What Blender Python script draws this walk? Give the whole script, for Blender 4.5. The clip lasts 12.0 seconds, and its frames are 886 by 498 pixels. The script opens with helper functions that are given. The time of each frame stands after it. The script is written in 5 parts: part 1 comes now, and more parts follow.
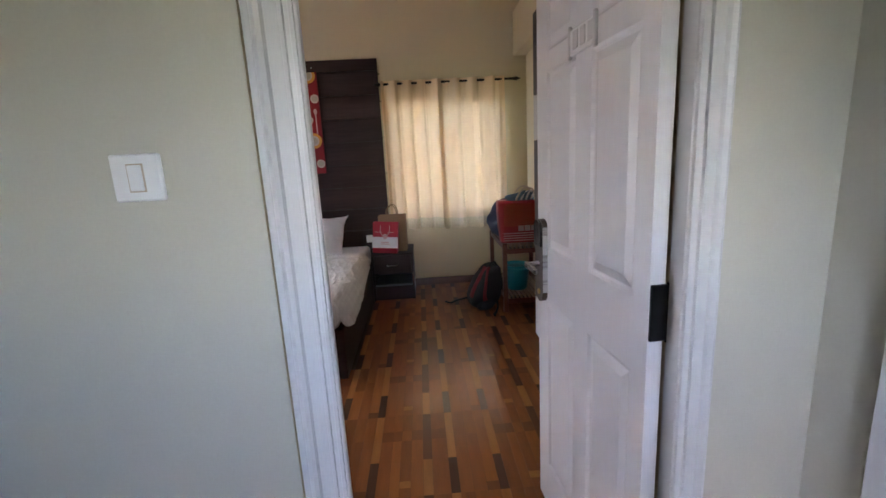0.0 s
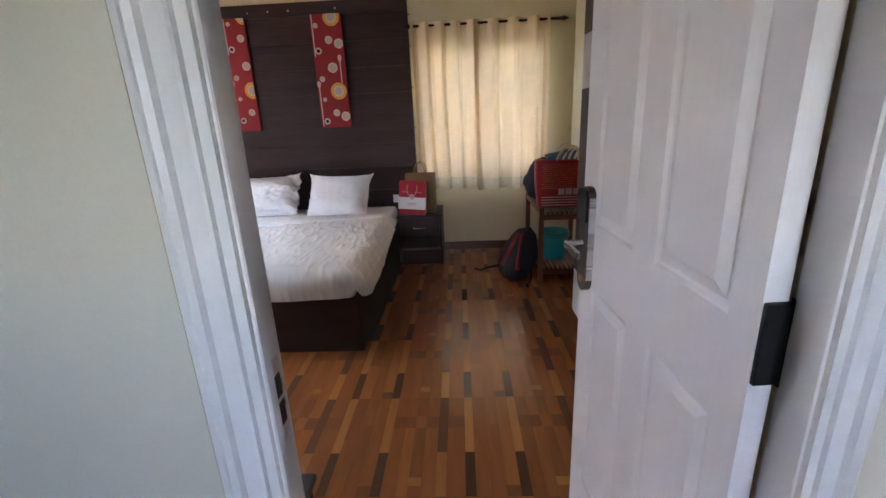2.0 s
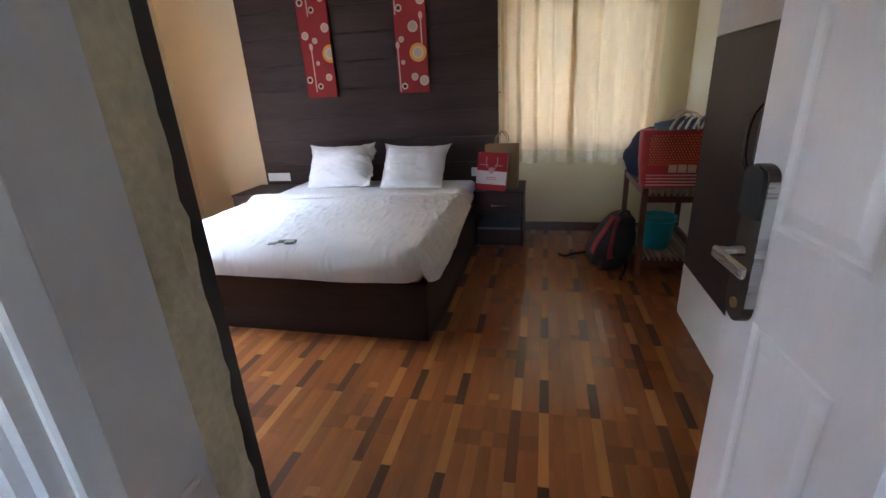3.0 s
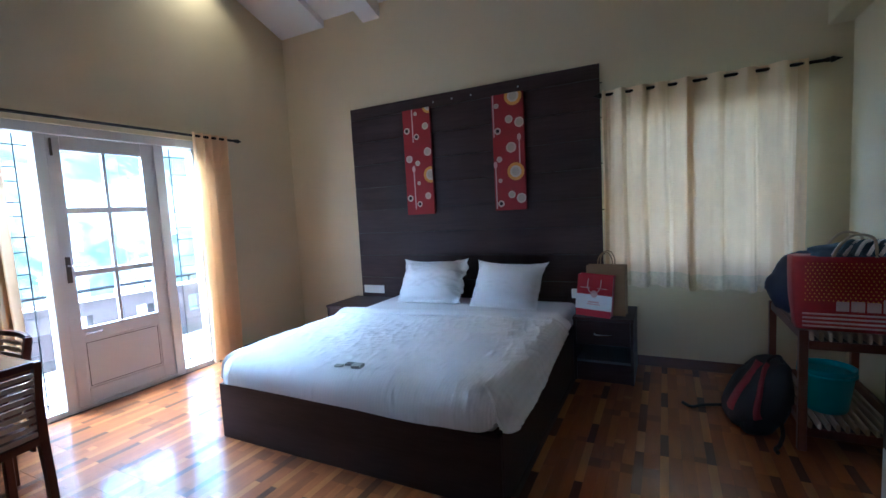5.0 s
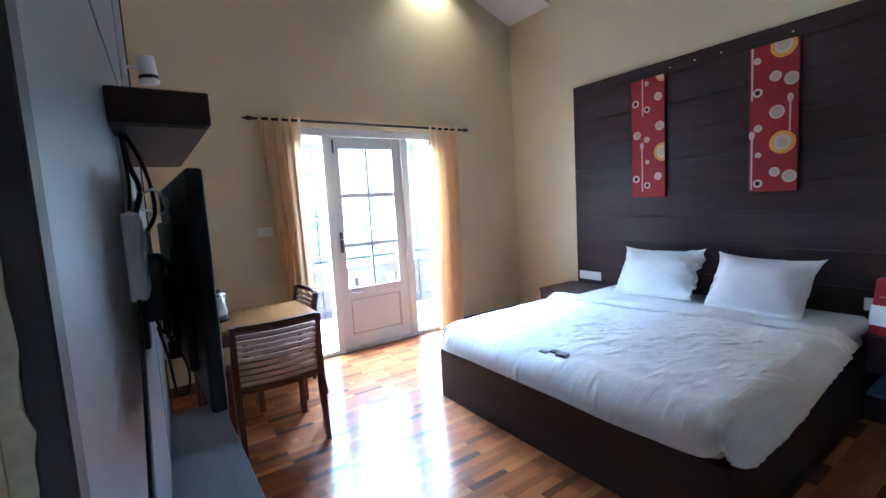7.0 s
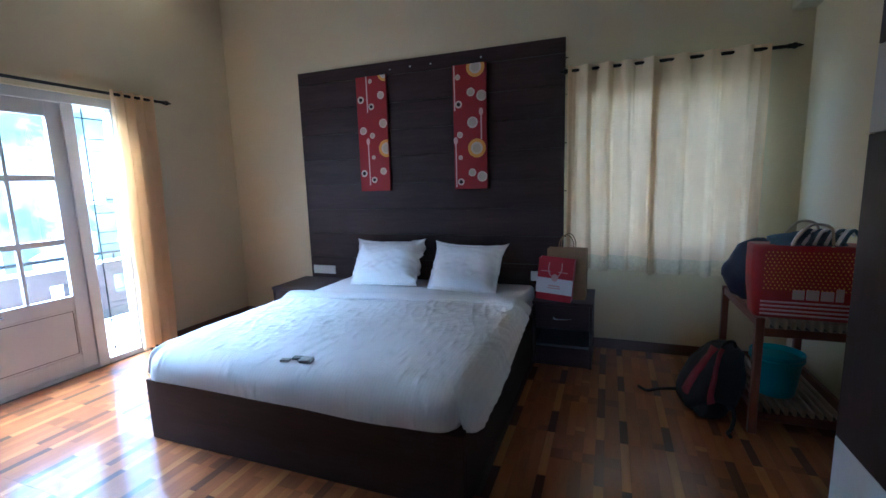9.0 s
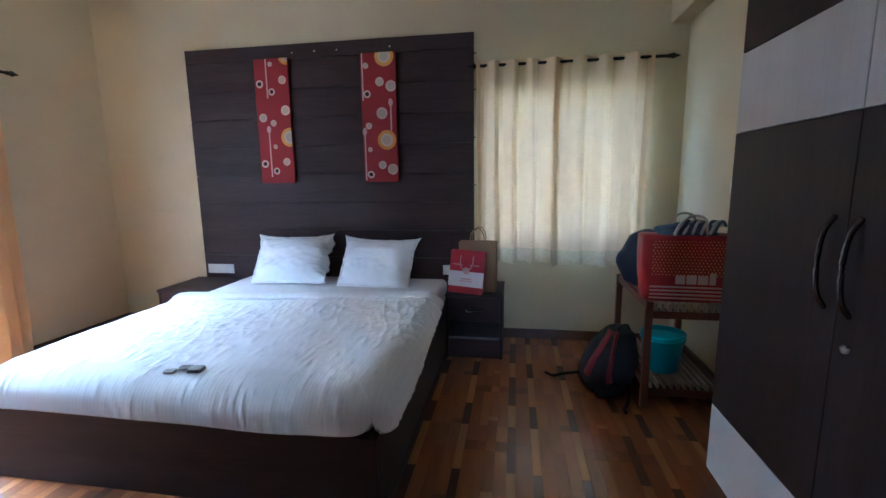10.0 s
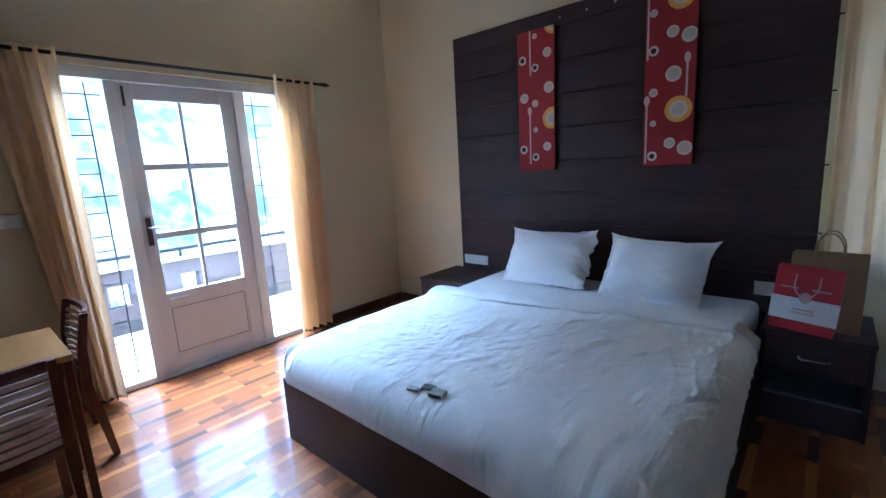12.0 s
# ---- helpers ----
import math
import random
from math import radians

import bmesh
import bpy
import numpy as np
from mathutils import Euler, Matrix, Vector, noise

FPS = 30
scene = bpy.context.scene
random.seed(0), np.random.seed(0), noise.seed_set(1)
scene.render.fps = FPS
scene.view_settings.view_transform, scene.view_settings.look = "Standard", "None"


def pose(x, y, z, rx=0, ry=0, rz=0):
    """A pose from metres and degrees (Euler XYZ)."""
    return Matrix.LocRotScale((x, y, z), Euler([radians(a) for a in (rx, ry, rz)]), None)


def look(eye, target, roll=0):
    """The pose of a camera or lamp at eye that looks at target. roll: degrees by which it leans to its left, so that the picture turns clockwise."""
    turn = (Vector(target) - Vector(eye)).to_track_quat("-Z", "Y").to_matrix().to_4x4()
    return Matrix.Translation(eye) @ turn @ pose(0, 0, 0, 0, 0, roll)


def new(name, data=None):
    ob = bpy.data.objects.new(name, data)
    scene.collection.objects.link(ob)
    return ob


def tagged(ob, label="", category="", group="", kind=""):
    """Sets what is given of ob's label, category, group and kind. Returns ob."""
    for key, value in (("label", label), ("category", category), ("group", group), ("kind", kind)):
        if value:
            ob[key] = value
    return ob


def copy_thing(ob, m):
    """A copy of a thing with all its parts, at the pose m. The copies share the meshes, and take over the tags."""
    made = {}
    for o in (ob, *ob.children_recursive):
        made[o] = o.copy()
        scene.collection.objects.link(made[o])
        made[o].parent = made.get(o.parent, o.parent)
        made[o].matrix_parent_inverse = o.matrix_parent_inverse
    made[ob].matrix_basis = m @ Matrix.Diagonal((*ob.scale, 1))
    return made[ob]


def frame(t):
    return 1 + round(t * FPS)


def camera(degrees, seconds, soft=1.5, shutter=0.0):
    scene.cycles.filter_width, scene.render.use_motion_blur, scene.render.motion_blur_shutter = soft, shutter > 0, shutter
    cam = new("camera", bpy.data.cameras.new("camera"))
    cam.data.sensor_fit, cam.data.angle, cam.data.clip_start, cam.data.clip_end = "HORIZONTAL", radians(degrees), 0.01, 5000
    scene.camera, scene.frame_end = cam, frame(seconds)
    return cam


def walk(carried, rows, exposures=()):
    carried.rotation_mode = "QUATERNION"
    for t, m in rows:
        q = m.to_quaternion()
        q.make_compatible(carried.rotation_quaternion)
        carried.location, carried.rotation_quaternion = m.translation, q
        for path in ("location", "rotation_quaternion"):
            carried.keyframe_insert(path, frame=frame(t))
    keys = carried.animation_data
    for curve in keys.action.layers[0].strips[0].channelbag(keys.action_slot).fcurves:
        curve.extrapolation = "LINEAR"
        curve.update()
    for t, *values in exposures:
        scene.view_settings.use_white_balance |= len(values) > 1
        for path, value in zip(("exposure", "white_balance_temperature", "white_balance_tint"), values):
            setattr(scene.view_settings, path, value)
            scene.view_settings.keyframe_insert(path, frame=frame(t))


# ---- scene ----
cam = camera(90.7, 12.0)
PATH = [
    (0, (1.473, -0.029, 1.472), (1.556, 1.927, 1.063), -3.1),
    (0.5, (1.518, 0.044, 1.475), (1.55, 1.978, 0.967), -3.1),
    (1, (1.529, 0.065, 1.467), (1.518, 2.003, 0.975), -3.1),
    (1.5, (1.562, 0.127, 1.459), (1.488, 2.059, 0.947), -3.0),
    (2, (1.545, 0.299, 1.445), (1.454, 2.209, 0.859), -2.7),
    (2.5, (1.51, 0.494, 1.376), (1.291, 2.363, 0.699), -3.7),
    (2.7, (1.514, 0.566, 1.380), (1.192, 2.412, 0.681), -3.5),
    (4.3, (1.535, 0.975, 1.394), (0.888, 2.820, 0.974), -3.0),
    (4.5, (1.55, 1.008, 1.39), (0.866, 2.853, 1.032), -2.8),
    (5, (1.558, 1.024, 1.397), (0.653, 2.8, 1.223), -3.1),
    (5.5, (1.553, 1.023, 1.416), (0.362, 2.622, 1.259), -3.0),
    (6, (1.577, 1.035, 1.418), (0.154, 2.43, 1.246), -2.6),
    (6.5, (1.588, 1.066, 1.417), (-0.009, 2.254, 1.224), -2.9),
    (6.7, (1.596, 1.078, 1.419), (-0.053, 2.191, 1.218), -3.4),
    (8.3, (1.478, 1.128, 1.446), (0.222, 2.659, 1.165), -2.7),
    (8.5, (1.458, 1.142, 1.44), (0.361, 2.79, 1.156), -2.6),
    (9, (1.434, 1.19, 1.426), (0.731, 3.038, 1.129), -1.7),
    (9.5, (1.427, 1.231, 1.405), (1.019, 3.165, 1.1), -0.8),
    (10, (1.424, 1.262, 1.393), (1.103, 3.21, 1.074), -0.8),
    (10.5, (1.422, 1.337, 1.392), (1.008, 3.266, 1.067), -1.4),
    (11, (1.424, 1.47, 1.416), (0.538, 3.233, 1.091), -1.7),
    (11.5, (1.303, 1.61, 1.422), (0.187, 3.232, 1.072), -1.7),
    (12, (1.125, 1.758, 1.432), (-0.187, 3.223, 1.069), -3.2),
]
walk(cam, [(t, look(eye, target, roll)) for t, eye, target, roll in PATH],
     exposures=[(0.0, 5.57, 6300, 19), (2.5, 5.60, 6330, 16), (4.5, 4.83, 4800, 8), (5.0, 4.89, 4760, 7), (5.5, 5.22, 4820, 7), (6.5, 5.58, 4800, 6),
                (8.5, 5.12, 4790, 7), (9.0, 4.87, 4690, 6), (9.5, 5.06, 4830, 8), (10.0, 5.40, 4920, 7), (10.5, 5.56, 4900, 8), (11.0, 5.12, 4820, 7), (11.5, 4.72, 4600, 4), (12.0, 4.73, 4660, 7)])

# ---- world and light ----
world = bpy.data.worlds.new("overcast_sky")
scene.world = world
world.use_nodes = True
wt = world.node_tree
sky = wt.nodes.new("ShaderNodeTexSky")
sky.sky_type, sky.sun_disc = "NISHITA", False
sky.sun_elevation, sky.sun_rotation = radians(52), radians(200)
sky.air_density, sky.dust_density = 1.0, 1.5
wt.links.new(sky.outputs[0], wt.nodes["Background"].inputs[0])
wt.nodes["Background"].inputs[1].default_value = 0.15


def lamp(name, kind, m, energy, colour, **more):
    data = bpy.data.lights.new(name, kind)
    data.energy, data.color = energy, colour
    for key, value in more.items():
        if key == "angle":
            data.angle = value
        elif key == "size":
            data.shape, data.size, data.size_y = "RECTANGLE", value[0], value[1]
        elif key == "radius":
            data.shadow_soft_size = value
        elif key == "cone":
            data.spot_size, data.spot_blend = radians(value), 0.7
    ob = new(name, data)
    ob.matrix_world = m
    return ob


lamp("sun", "SUN", look((-40, -15, 60), (0, 5, 0)), 0.3, (1.0, 0.96, 0.91), angle=radians(20))
# warm wall spot high on the gable wall
lamp("gable_spot_light", "SPOT", look((-2.20, 3.86, 3.835), (-2.42, 3.86, 3.35)), 0.85, (1.0, 0.83, 0.55), radius=0.03, cone=120)
# unseen area lamp added above the balcony door, standing in for sky light
lamp("balcony_sky_fill", "AREA", look((-3.35, 3.05, 2.95), (0.4, 3.3, 0.4)), 31.0, (0.74, 0.88, 1.0), size=(1.7, 1.0))

# ---- materials ----


def material(name, colour, rough=0.5, metal=0.0, vary=0.12, scale=6.0, fine=60.0, bump=0.05, stretch=(1, 1, 1), spec=0.5, piece="", mottle=None):
    """Principled surface with a broad and a fine variation, relief, and a tint per piece (object or island)."""
    m = bpy.data.materials.new(name)
    m.use_nodes = True
    n, k = m.node_tree.nodes, m.node_tree.links
    b = n["Principled BSDF"]
    b.inputs["Roughness"].default_value, b.inputs["Metallic"].default_value = rough, metal
    b.inputs["Specular IOR Level"].default_value = spec
    tc, mp = n.new("ShaderNodeTexCoord"), n.new("ShaderNodeMapping")
    mp.inputs["Scale"].default_value = stretch
    k.new(tc.outputs["Object"], mp.inputs["Vector"])
    broad, grain = n.new("ShaderNodeTexNoise"), n.new("ShaderNodeTexNoise")
    broad.inputs["Scale"].default_value, grain.inputs["Scale"].default_value = scale, fine
    broad.inputs["Detail"].default_value = grain.inputs["Detail"].default_value = 5
    for x in (broad, grain):
        k.new(mp.outputs[0], x.inputs["Vector"])
    add = n.new("ShaderNodeMath")
    add.operation = "MULTIPLY_ADD"
    add.inputs[1].default_value = 0.6
    k.new(broad.outputs["Fac"], add.inputs[0])
    half = n.new("ShaderNodeMath")
    half.operation = "MULTIPLY"
    half.inputs[1].default_value = 0.4
    k.new(grain.outputs["Fac"], half.inputs[0])
    k.new(half.outputs[0], add.inputs[2])
    value = add.outputs[0]
    if piece:
        info = n.new("ShaderNodeObjectInfo" if piece == "object" else "ShaderNodeNewGeometry")
        mix = n.new("ShaderNodeMath")
        mix.operation = "MULTIPLY_ADD"
        mix.inputs[1].default_value = 0.26
        k.new(info.outputs["Random" if piece == "object" else "Random Per Island"], mix.inputs[0])
        sub = n.new("ShaderNodeMath")
        sub.inputs[1].default_value = -0.13
        k.new(value, sub.inputs[0])
        k.new(sub.outputs[0], mix.inputs[2])
        value = mix.outputs[0]
    ramp = n.new("ShaderNodeValToRGB")
    lo = [max(0.0, c * (1 - vary)) for c in colour]
    hi = [min(1.0, c * (1 + vary)) for c in colour]
    if mottle:
        hi = list(mottle)
    ramp.color_ramp.elements[0].position, ramp.color_ramp.elements[1].position = 0.25, 0.75
    ramp.color_ramp.elements[0].color, ramp.color_ramp.elements[1].color = (*lo, 1), (*hi, 1)
    k.new(value, ramp.inputs[0])
    k.new(ramp.outputs[0], b.inputs["Base Color"])
    rr = n.new("ShaderNodeMapRange")
    rr.inputs["To Min"].default_value, rr.inputs["To Max"].default_value = rough * 0.85, min(1.0, rough * 1.15)
    k.new(broad.outputs["Fac"], rr.inputs["Value"])
    k.new(rr.outputs[0], b.inputs["Roughness"])
    if bump:
        bp = n.new("ShaderNodeBump")
        bp.inputs["Strength"].default_value, bp.inputs["Distance"].default_value = bump, 0.004
        k.new(grain.outputs["Fac"], bp.inputs["Height"])
        k.new(bp.outputs[0], b.inputs["Normal"])
    return m


def cloth(name, colour, through_share, through_colour, vary=0.06, scale=9.0):
    """Woven fabric that lets part of the daylight through."""
    m = material(name, colour, 0.95, 0, vary, scale, 420, 0.12, spec=0.1)
    n, k = m.node_tree.nodes, m.node_tree.links
    t, mix = n.new("ShaderNodeBsdfTranslucent"), n.new("ShaderNodeMixShader")
    t.inputs[0].default_value = (*through_colour, 1)
    mix.inputs[0].default_value = through_share
    k.new(n["Principled BSDF"].outputs[0], mix.inputs[1])
    k.new(t.outputs[0], mix.inputs[2])
    k.new(mix.outputs[0], n["Material Output"].inputs[0])
    return m

def glass_pane(name):
    m = bpy.data.materials.new(name)
    m.use_nodes = True
    b = m.node_tree.nodes["Principled BSDF"]
    b.inputs["Transmission Weight"].default_value, b.inputs["Roughness"].default_value = 1.0, 0.0
    b.inputs["IOR"].default_value = 1.45
    b.inputs["Base Color"].default_value = (0.97, 0.99, 0.98, 1)
    return m


M_ROOM = material("cream_wall_paint", (0.62, 0.515, 0.330), 0.6, vary=0.05, scale=1.6, fine=150, bump=0.06)
M_HALL = material("pale_olive_wall_paint", (0.53, 0.505, 0.42), 0.55, vary=0.05, scale=1.6, fine=150, bump=0.06)
M_WHITE = material("white_gloss_paint", (0.59, 0.58, 0.58), 0.38, vary=0.04, scale=3, fine=90, bump=0.05)
M_DOOR = material("white_moulded_door_skin", (0.72, 0.71, 0.72), 0.42, vary=0.04, scale=2.5, fine=120, bump=0.10, stretch=(1, 1, 0.12))
M_CEIL = material("white_ceiling_paint", (0.72, 0.70, 0.68), 0.7, vary=0.04, scale=2, fine=80, bump=0.05)
M_WENGE = material("dark_wenge_laminate", (0.044, 0.0245, 0.0245), 0.48, spec=0.28, vary=0.5, scale=5, fine=45, bump=0.08, stretch=(0.12, 1, 1.6), piece="")
M_WENGE_V = material("dark_wenge_laminate_upright", (0.033, 0.020, 0.019), 0.48, spec=0.28, vary=0.55, scale=5, fine=45, bump=0.08, stretch=(1, 1.6, 0.1))
M_ASH = material("pale_grey_ash_laminate", (0.44, 0.40, 0.38), 0.5, vary=0.14, scale=4, fine=45, bump=0.06, stretch=(1, 2.2, 0.1))
M_WHITELAM = material("white_laminate", (0.72, 0.73, 0.74), 0.35, vary=0.04)
M_GREY = material("slate_grey_laminate", (0.17, 0.19, 0.215), 0.38, vary=0.10, scale=3, fine=60, bump=0.03)
M_CONSOLE = material("charcoal_console_laminate", (0.070, 0.073, 0.083), 0.42, vary=0.5, scale=4, fine=40, bump=0.06, stretch=(0.15, 3, 1))
M_SHELFBASE = material("brown_grey_shelf_underside", (0.12, 0.095, 0.082), 0.5, vary=0.2, scale=5, fine=60)
M_DARKTRIM = material("dark_stained_edge_trim", (0.022, 0.016, 0.015), 0.5, vary=0.3)
M_PLASTER = material("rough_cream_plaster", (0.56, 0.49, 0.34), 0.9, vary=0.35, scale=14, fine=90, bump=0.5)
M_BASEBOARD = material("red_brown_skirting_tile", (0.10, 0.042, 0.021), 0.35, vary=0.35, scale=3, fine=30, stretch=(1, 1, 3))
M_SUBFLOOR = material("dark_floor_joint", (0.05, 0.028, 0.016), 0.6)
WOOD = dict(rough=0.4, scale=3.0, fine=40.0, bump=0.02, stretch=(9, 0.8, 1), spec=0.12)
TONES = {"dark": (0.085, 0.034, 0.018), "umber": (0.125, 0.043, 0.019), "brown": (0.255, 0.083, 0.025), "mid": (0.30, 0.101, 0.029), "light": (0.40, 0.152, 0.044), "dusk": (0.195, 0.064, 0.021)}
M_PLANK = {(t, p): material(f"wood_{t}_{p}", c, vary=0.26, piece=p, **WOOD) for t, c in TONES.items() for p in ("object", "island")}
for plank_mat in M_PLANK.values():
    lacquer = plank_mat.node_tree.nodes["Principled BSDF"].inputs
    lacquer["Coat Weight"].default_value, lacquer["Coat Roughness"].default_value, lacquer["Coat IOR"].default_value = 0.9, 0.12, 1.5
M_SHEET = material("white_cotton_sheet", (0.78, 0.78, 0.79), 0.9, vary=0.02, scale=8, fine=500, bump=0.12, spec=0.15)
M_DUVET = material("white_striped_weave", (0.88, 0.88, 0.89), 0.9, vary=0.02, scale=8, fine=500, bump=0.12, spec=0.15)
dn, dk = M_DUVET.node_tree.nodes, M_DUVET.node_tree.links
wave, wb = dn.new("ShaderNodeTexWave"), dn.new("ShaderNodeBump")
wave.bands_direction, wave.inputs["Scale"].default_value, wave.inputs["Distortion"].default_value = "X", 17.0, 0.6
wb.inputs["Strength"].default_value, wb.inputs["Distance"].default_value = 0.42, 0.0010
dk.new(dn["Mapping"].outputs[0], wave.inputs["Vector"])
dk.new(wave.outputs["Fac"], wb.inputs["Height"])
satin, tone = dn.new("ShaderNodeMapRange"), dn.new("ShaderNodeVectorMath")
satin.inputs["To Min"].default_value, satin.inputs["To Max"].default_value, tone.operation = 0.97, 1.0, "MULTIPLY"
dk.new(wave.outputs["Fac"], satin.inputs["Value"])
dk.new(dn["Color Ramp"].outputs[0], tone.inputs[0])
dk.new(satin.outputs[0], tone.inputs[1])
dk.new(tone.outputs[0], dn["Principled BSDF"].inputs["Base Color"])
crease, cb0, cm = dn.new("ShaderNodeTexNoise"), dn.new("ShaderNodeBump"), dn.new("ShaderNodeMapping")
crease.noise_type, crease.inputs["Scale"].default_value, crease.inputs["Detail"].default_value = "RIDGED_MULTIFRACTAL", 8.0, 4
cm.inputs["Rotation"].default_value, cm.inputs["Scale"].default_value = (0, 0, 0.75), (2.6, 0.9, 1)
cb0.inputs["Strength"].default_value, cb0.inputs["Distance"].default_value = 0.75, 0.015
dk.new(dn["Texture Coordinate"].outputs["Object"], cm.inputs["Vector"])
dk.new(cm.outputs[0], crease.inputs["Vector"])
dk.new(crease.outputs[0], cb0.inputs["Height"])
dk.new(dn["Bump"].outputs[0], cb0.inputs["Normal"])
dk.new(cb0.outputs[0], wb.inputs["Normal"])
dk.new(wb.outputs[0], dn["Principled BSDF"].inputs["Normal"])
M_CURTAIN = cloth("cream_curtain_fabric", (0.86, 0.68, 0.46), 0.105, (1.0, 0.64, 0.35))
M_CURTAIN_GOLD = cloth("golden_curtain_fabric", (0.78, 0.57, 0.34), 0.17, (0.85, 0.62, 0.39))
M_HEM = cloth("sheer_gold_hem", (0.72, 0.60, 0.40), 0.25, (0.76, 0.62, 0.40), vary=0.2, scale=40)
M_IRON = material("black_wrought_iron", (0.015, 0.014, 0.014), 0.4, 0.6, vary=0.3)
M_STEEL = material("brushed_steel", (0.55, 0.54, 0.53), 0.28, 1.0, vary=0.08, stretch=(1, 1, 12))
M_DARKCHROME = material("dark_chrome", (0.16, 0.155, 0.15), 0.25, 1.0, vary=0.1)
M_BRONZE = material("brown_anodised_lock_plate", (0.085, 0.064, 0.052), 0.35, 0.8, vary=0.12)
M_BLACK = material("black_plastic", (0.009, 0.009, 0.010), 0.5, vary=0.2, spec=0.25)
M_BLACKGLOSS = material("black_gloss_plastic", (0.006, 0.006, 0.008), 0.12, vary=0.1)
M_WHITEPLASTIC = material("white_plastic", (0.76, 0.76, 0.76), 0.3, vary=0.03)
M_BRASS = material("worn_brass", (0.45, 0.30, 0.12), 0.35, 1.0)
M_RED = material("red_canvas", (0.275, 0.010, 0.015), 0.75, vary=0.18, scale=8, fine=300, bump=0.1)
M_CREAMDOT = material("cream_print", (0.62, 0.50, 0.42), 0.75, vary=0.08)
M_PINKPRINT = material("pale_pink_print", (0.62, 0.40, 0.38), 0.75, vary=0.08)
M_ORANGEDOT = material("orange_print", (0.72, 0.34, 0.06), 0.75, vary=0.08)
M_GREYDOT = material("grey_beige_print", (0.50, 0.41, 0.32), 0.75, vary=0.08)
M_BLACKDOT = material("black_print", (0.02, 0.01, 0.012), 0.75)
M_CHAIRWOOD = material("reddish_stained_chair_wood", (0.10, 0.023, 0.015), 0.32, vary=0.35, scale=4, fine=40, stretch=(1, 1, 0.3))
M_TABLETOP = material("honey_table_veneer", (0.38, 0.185, 0.062), 0.25, vary=0.2, scale=4, fine=40, stretch=(0.4, 4, 1))
# pale colour stands in for window glare on the chair's reddish slats
M_SLATGLARE = material("slat_window_glare", (0.70, 0.56, 0.46), 0.25, vary=0.15, scale=4, fine=40, stretch=(0.5, 3, 3))
M_RACKSLAT = material("tan_rack_slat", (0.36, 0.25, 0.165), 0.45, vary=0.2, scale=4, fine=40, stretch=(3, 0.4, 3))
M_RACKWOOD = material("red_stained_rack_wood", (0.13, 0.032, 0.015), 0.35, vary=0.3, scale=4, fine=40, stretch=(1, 1, 0.3))
M_TEAL = material("teal_plastic", (0.004, 0.30, 0.36), 0.35, vary=0.05)
M_NAVY = material("navy_nylon", (0.014, 0.022, 0.06), 0.6, vary=0.25, scale=12, fine=200, bump=0.2)
M_BAGBLACK = material("black_backpack_nylon", (0.006, 0.0055, 0.007), 0.65, vary=0.3, scale=14, fine=260, bump=0.25)
M_BAGRED = material("red_backpack_nylon", (0.20, 0.010, 0.018), 0.65, vary=0.2, scale=14, fine=260, bump=0.25)
M_KRAFT = material("brown_kraft_paper", (0.30, 0.185, 0.095), 0.8, vary=0.1, scale=9, fine=120, bump=0.08)
M_BAGPAPER = material("red_glossy_paper", (0.44, 0.018, 0.035), 0.35, vary=0.06)
M_WHITEPAPER = material("white_glossy_paper", (0.74, 0.73, 0.75), 0.4, vary=0.03)
M_SHOPRED = material("red_woven_plastic", (0.34, 0.009, 0.014), 0.42, vary=0.14, scale=10, fine=240, bump=0.2)
M_STRIPE_A = material("blue_grey_striped_cloth", (0.10, 0.16, 0.24), 0.9, vary=0.3)
M_LEAFGREEN = material("leaf_green_plastic", (0.20, 0.34, 0.04), 0.5, vary=0.1)
# mauve set darker to paint in the shade on the parapet's inner side
M_MAUVE_SHADED = material("mauve_parapet_paint_shaded", (0.052, 0.034, 0.035), 0.7, vary=0.1, scale=2)
M_BALCONY = material("pale_balcony_tile", (0.62, 0.58, 0.52), 0.4, vary=0.06, piece="island")
M_SOIL = material("far_ground", (0.12, 0.15, 0.08), 0.9, vary=0.4, scale=0.05, fine=0.6, bump=0)
M_FARWALL = material("sunlit_far_plaster", (0.72, 0.70, 0.66), 0.9, vary=0.1, scale=0.3, fine=2, bump=0)
M_FARROOF = material("far_roof_sheet", (0.40, 0.30, 0.26), 0.8, vary=0.2, scale=0.3, fine=2, bump=0)
M_GLASS = glass_pane("clear_window_glass")
M_NOTEPRINT = material("dark_printed_paper", (0.19, 0.20, 0.20), 0.6, vary=0.5, scale=60)
M_SILVER = material("grey_green_carton", (0.46, 0.49, 0.46), 0.45, vary=0.3, scale=50)

# wooded hillside far beyond the balcony; its haze is painted pale and glows
M_HILL = material("wooded_hillside_glowing_haze", (0.056, 0.080, 0.060), 0.95, vary=0.4, scale=0.06, fine=0.30, bump=0, mottle=(0.135, 0.140, 0.115))
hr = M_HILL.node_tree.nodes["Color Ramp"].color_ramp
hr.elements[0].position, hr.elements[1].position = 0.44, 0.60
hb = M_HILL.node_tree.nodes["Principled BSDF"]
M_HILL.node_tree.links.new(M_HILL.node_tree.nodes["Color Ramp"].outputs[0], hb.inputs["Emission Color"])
# emission stands in for bright haze and sends more light into the room
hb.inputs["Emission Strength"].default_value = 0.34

# ---- building helpers ----


def thing(name, x, y, z, rz=0.0, label="", category="", group="", kind=""):
    ob = new(name)
    ob.empty_display_size = 0.05
    ob.matrix_world = pose(x, y, z, 0, 0, rz)
    return tagged(ob, label, category, group, kind)


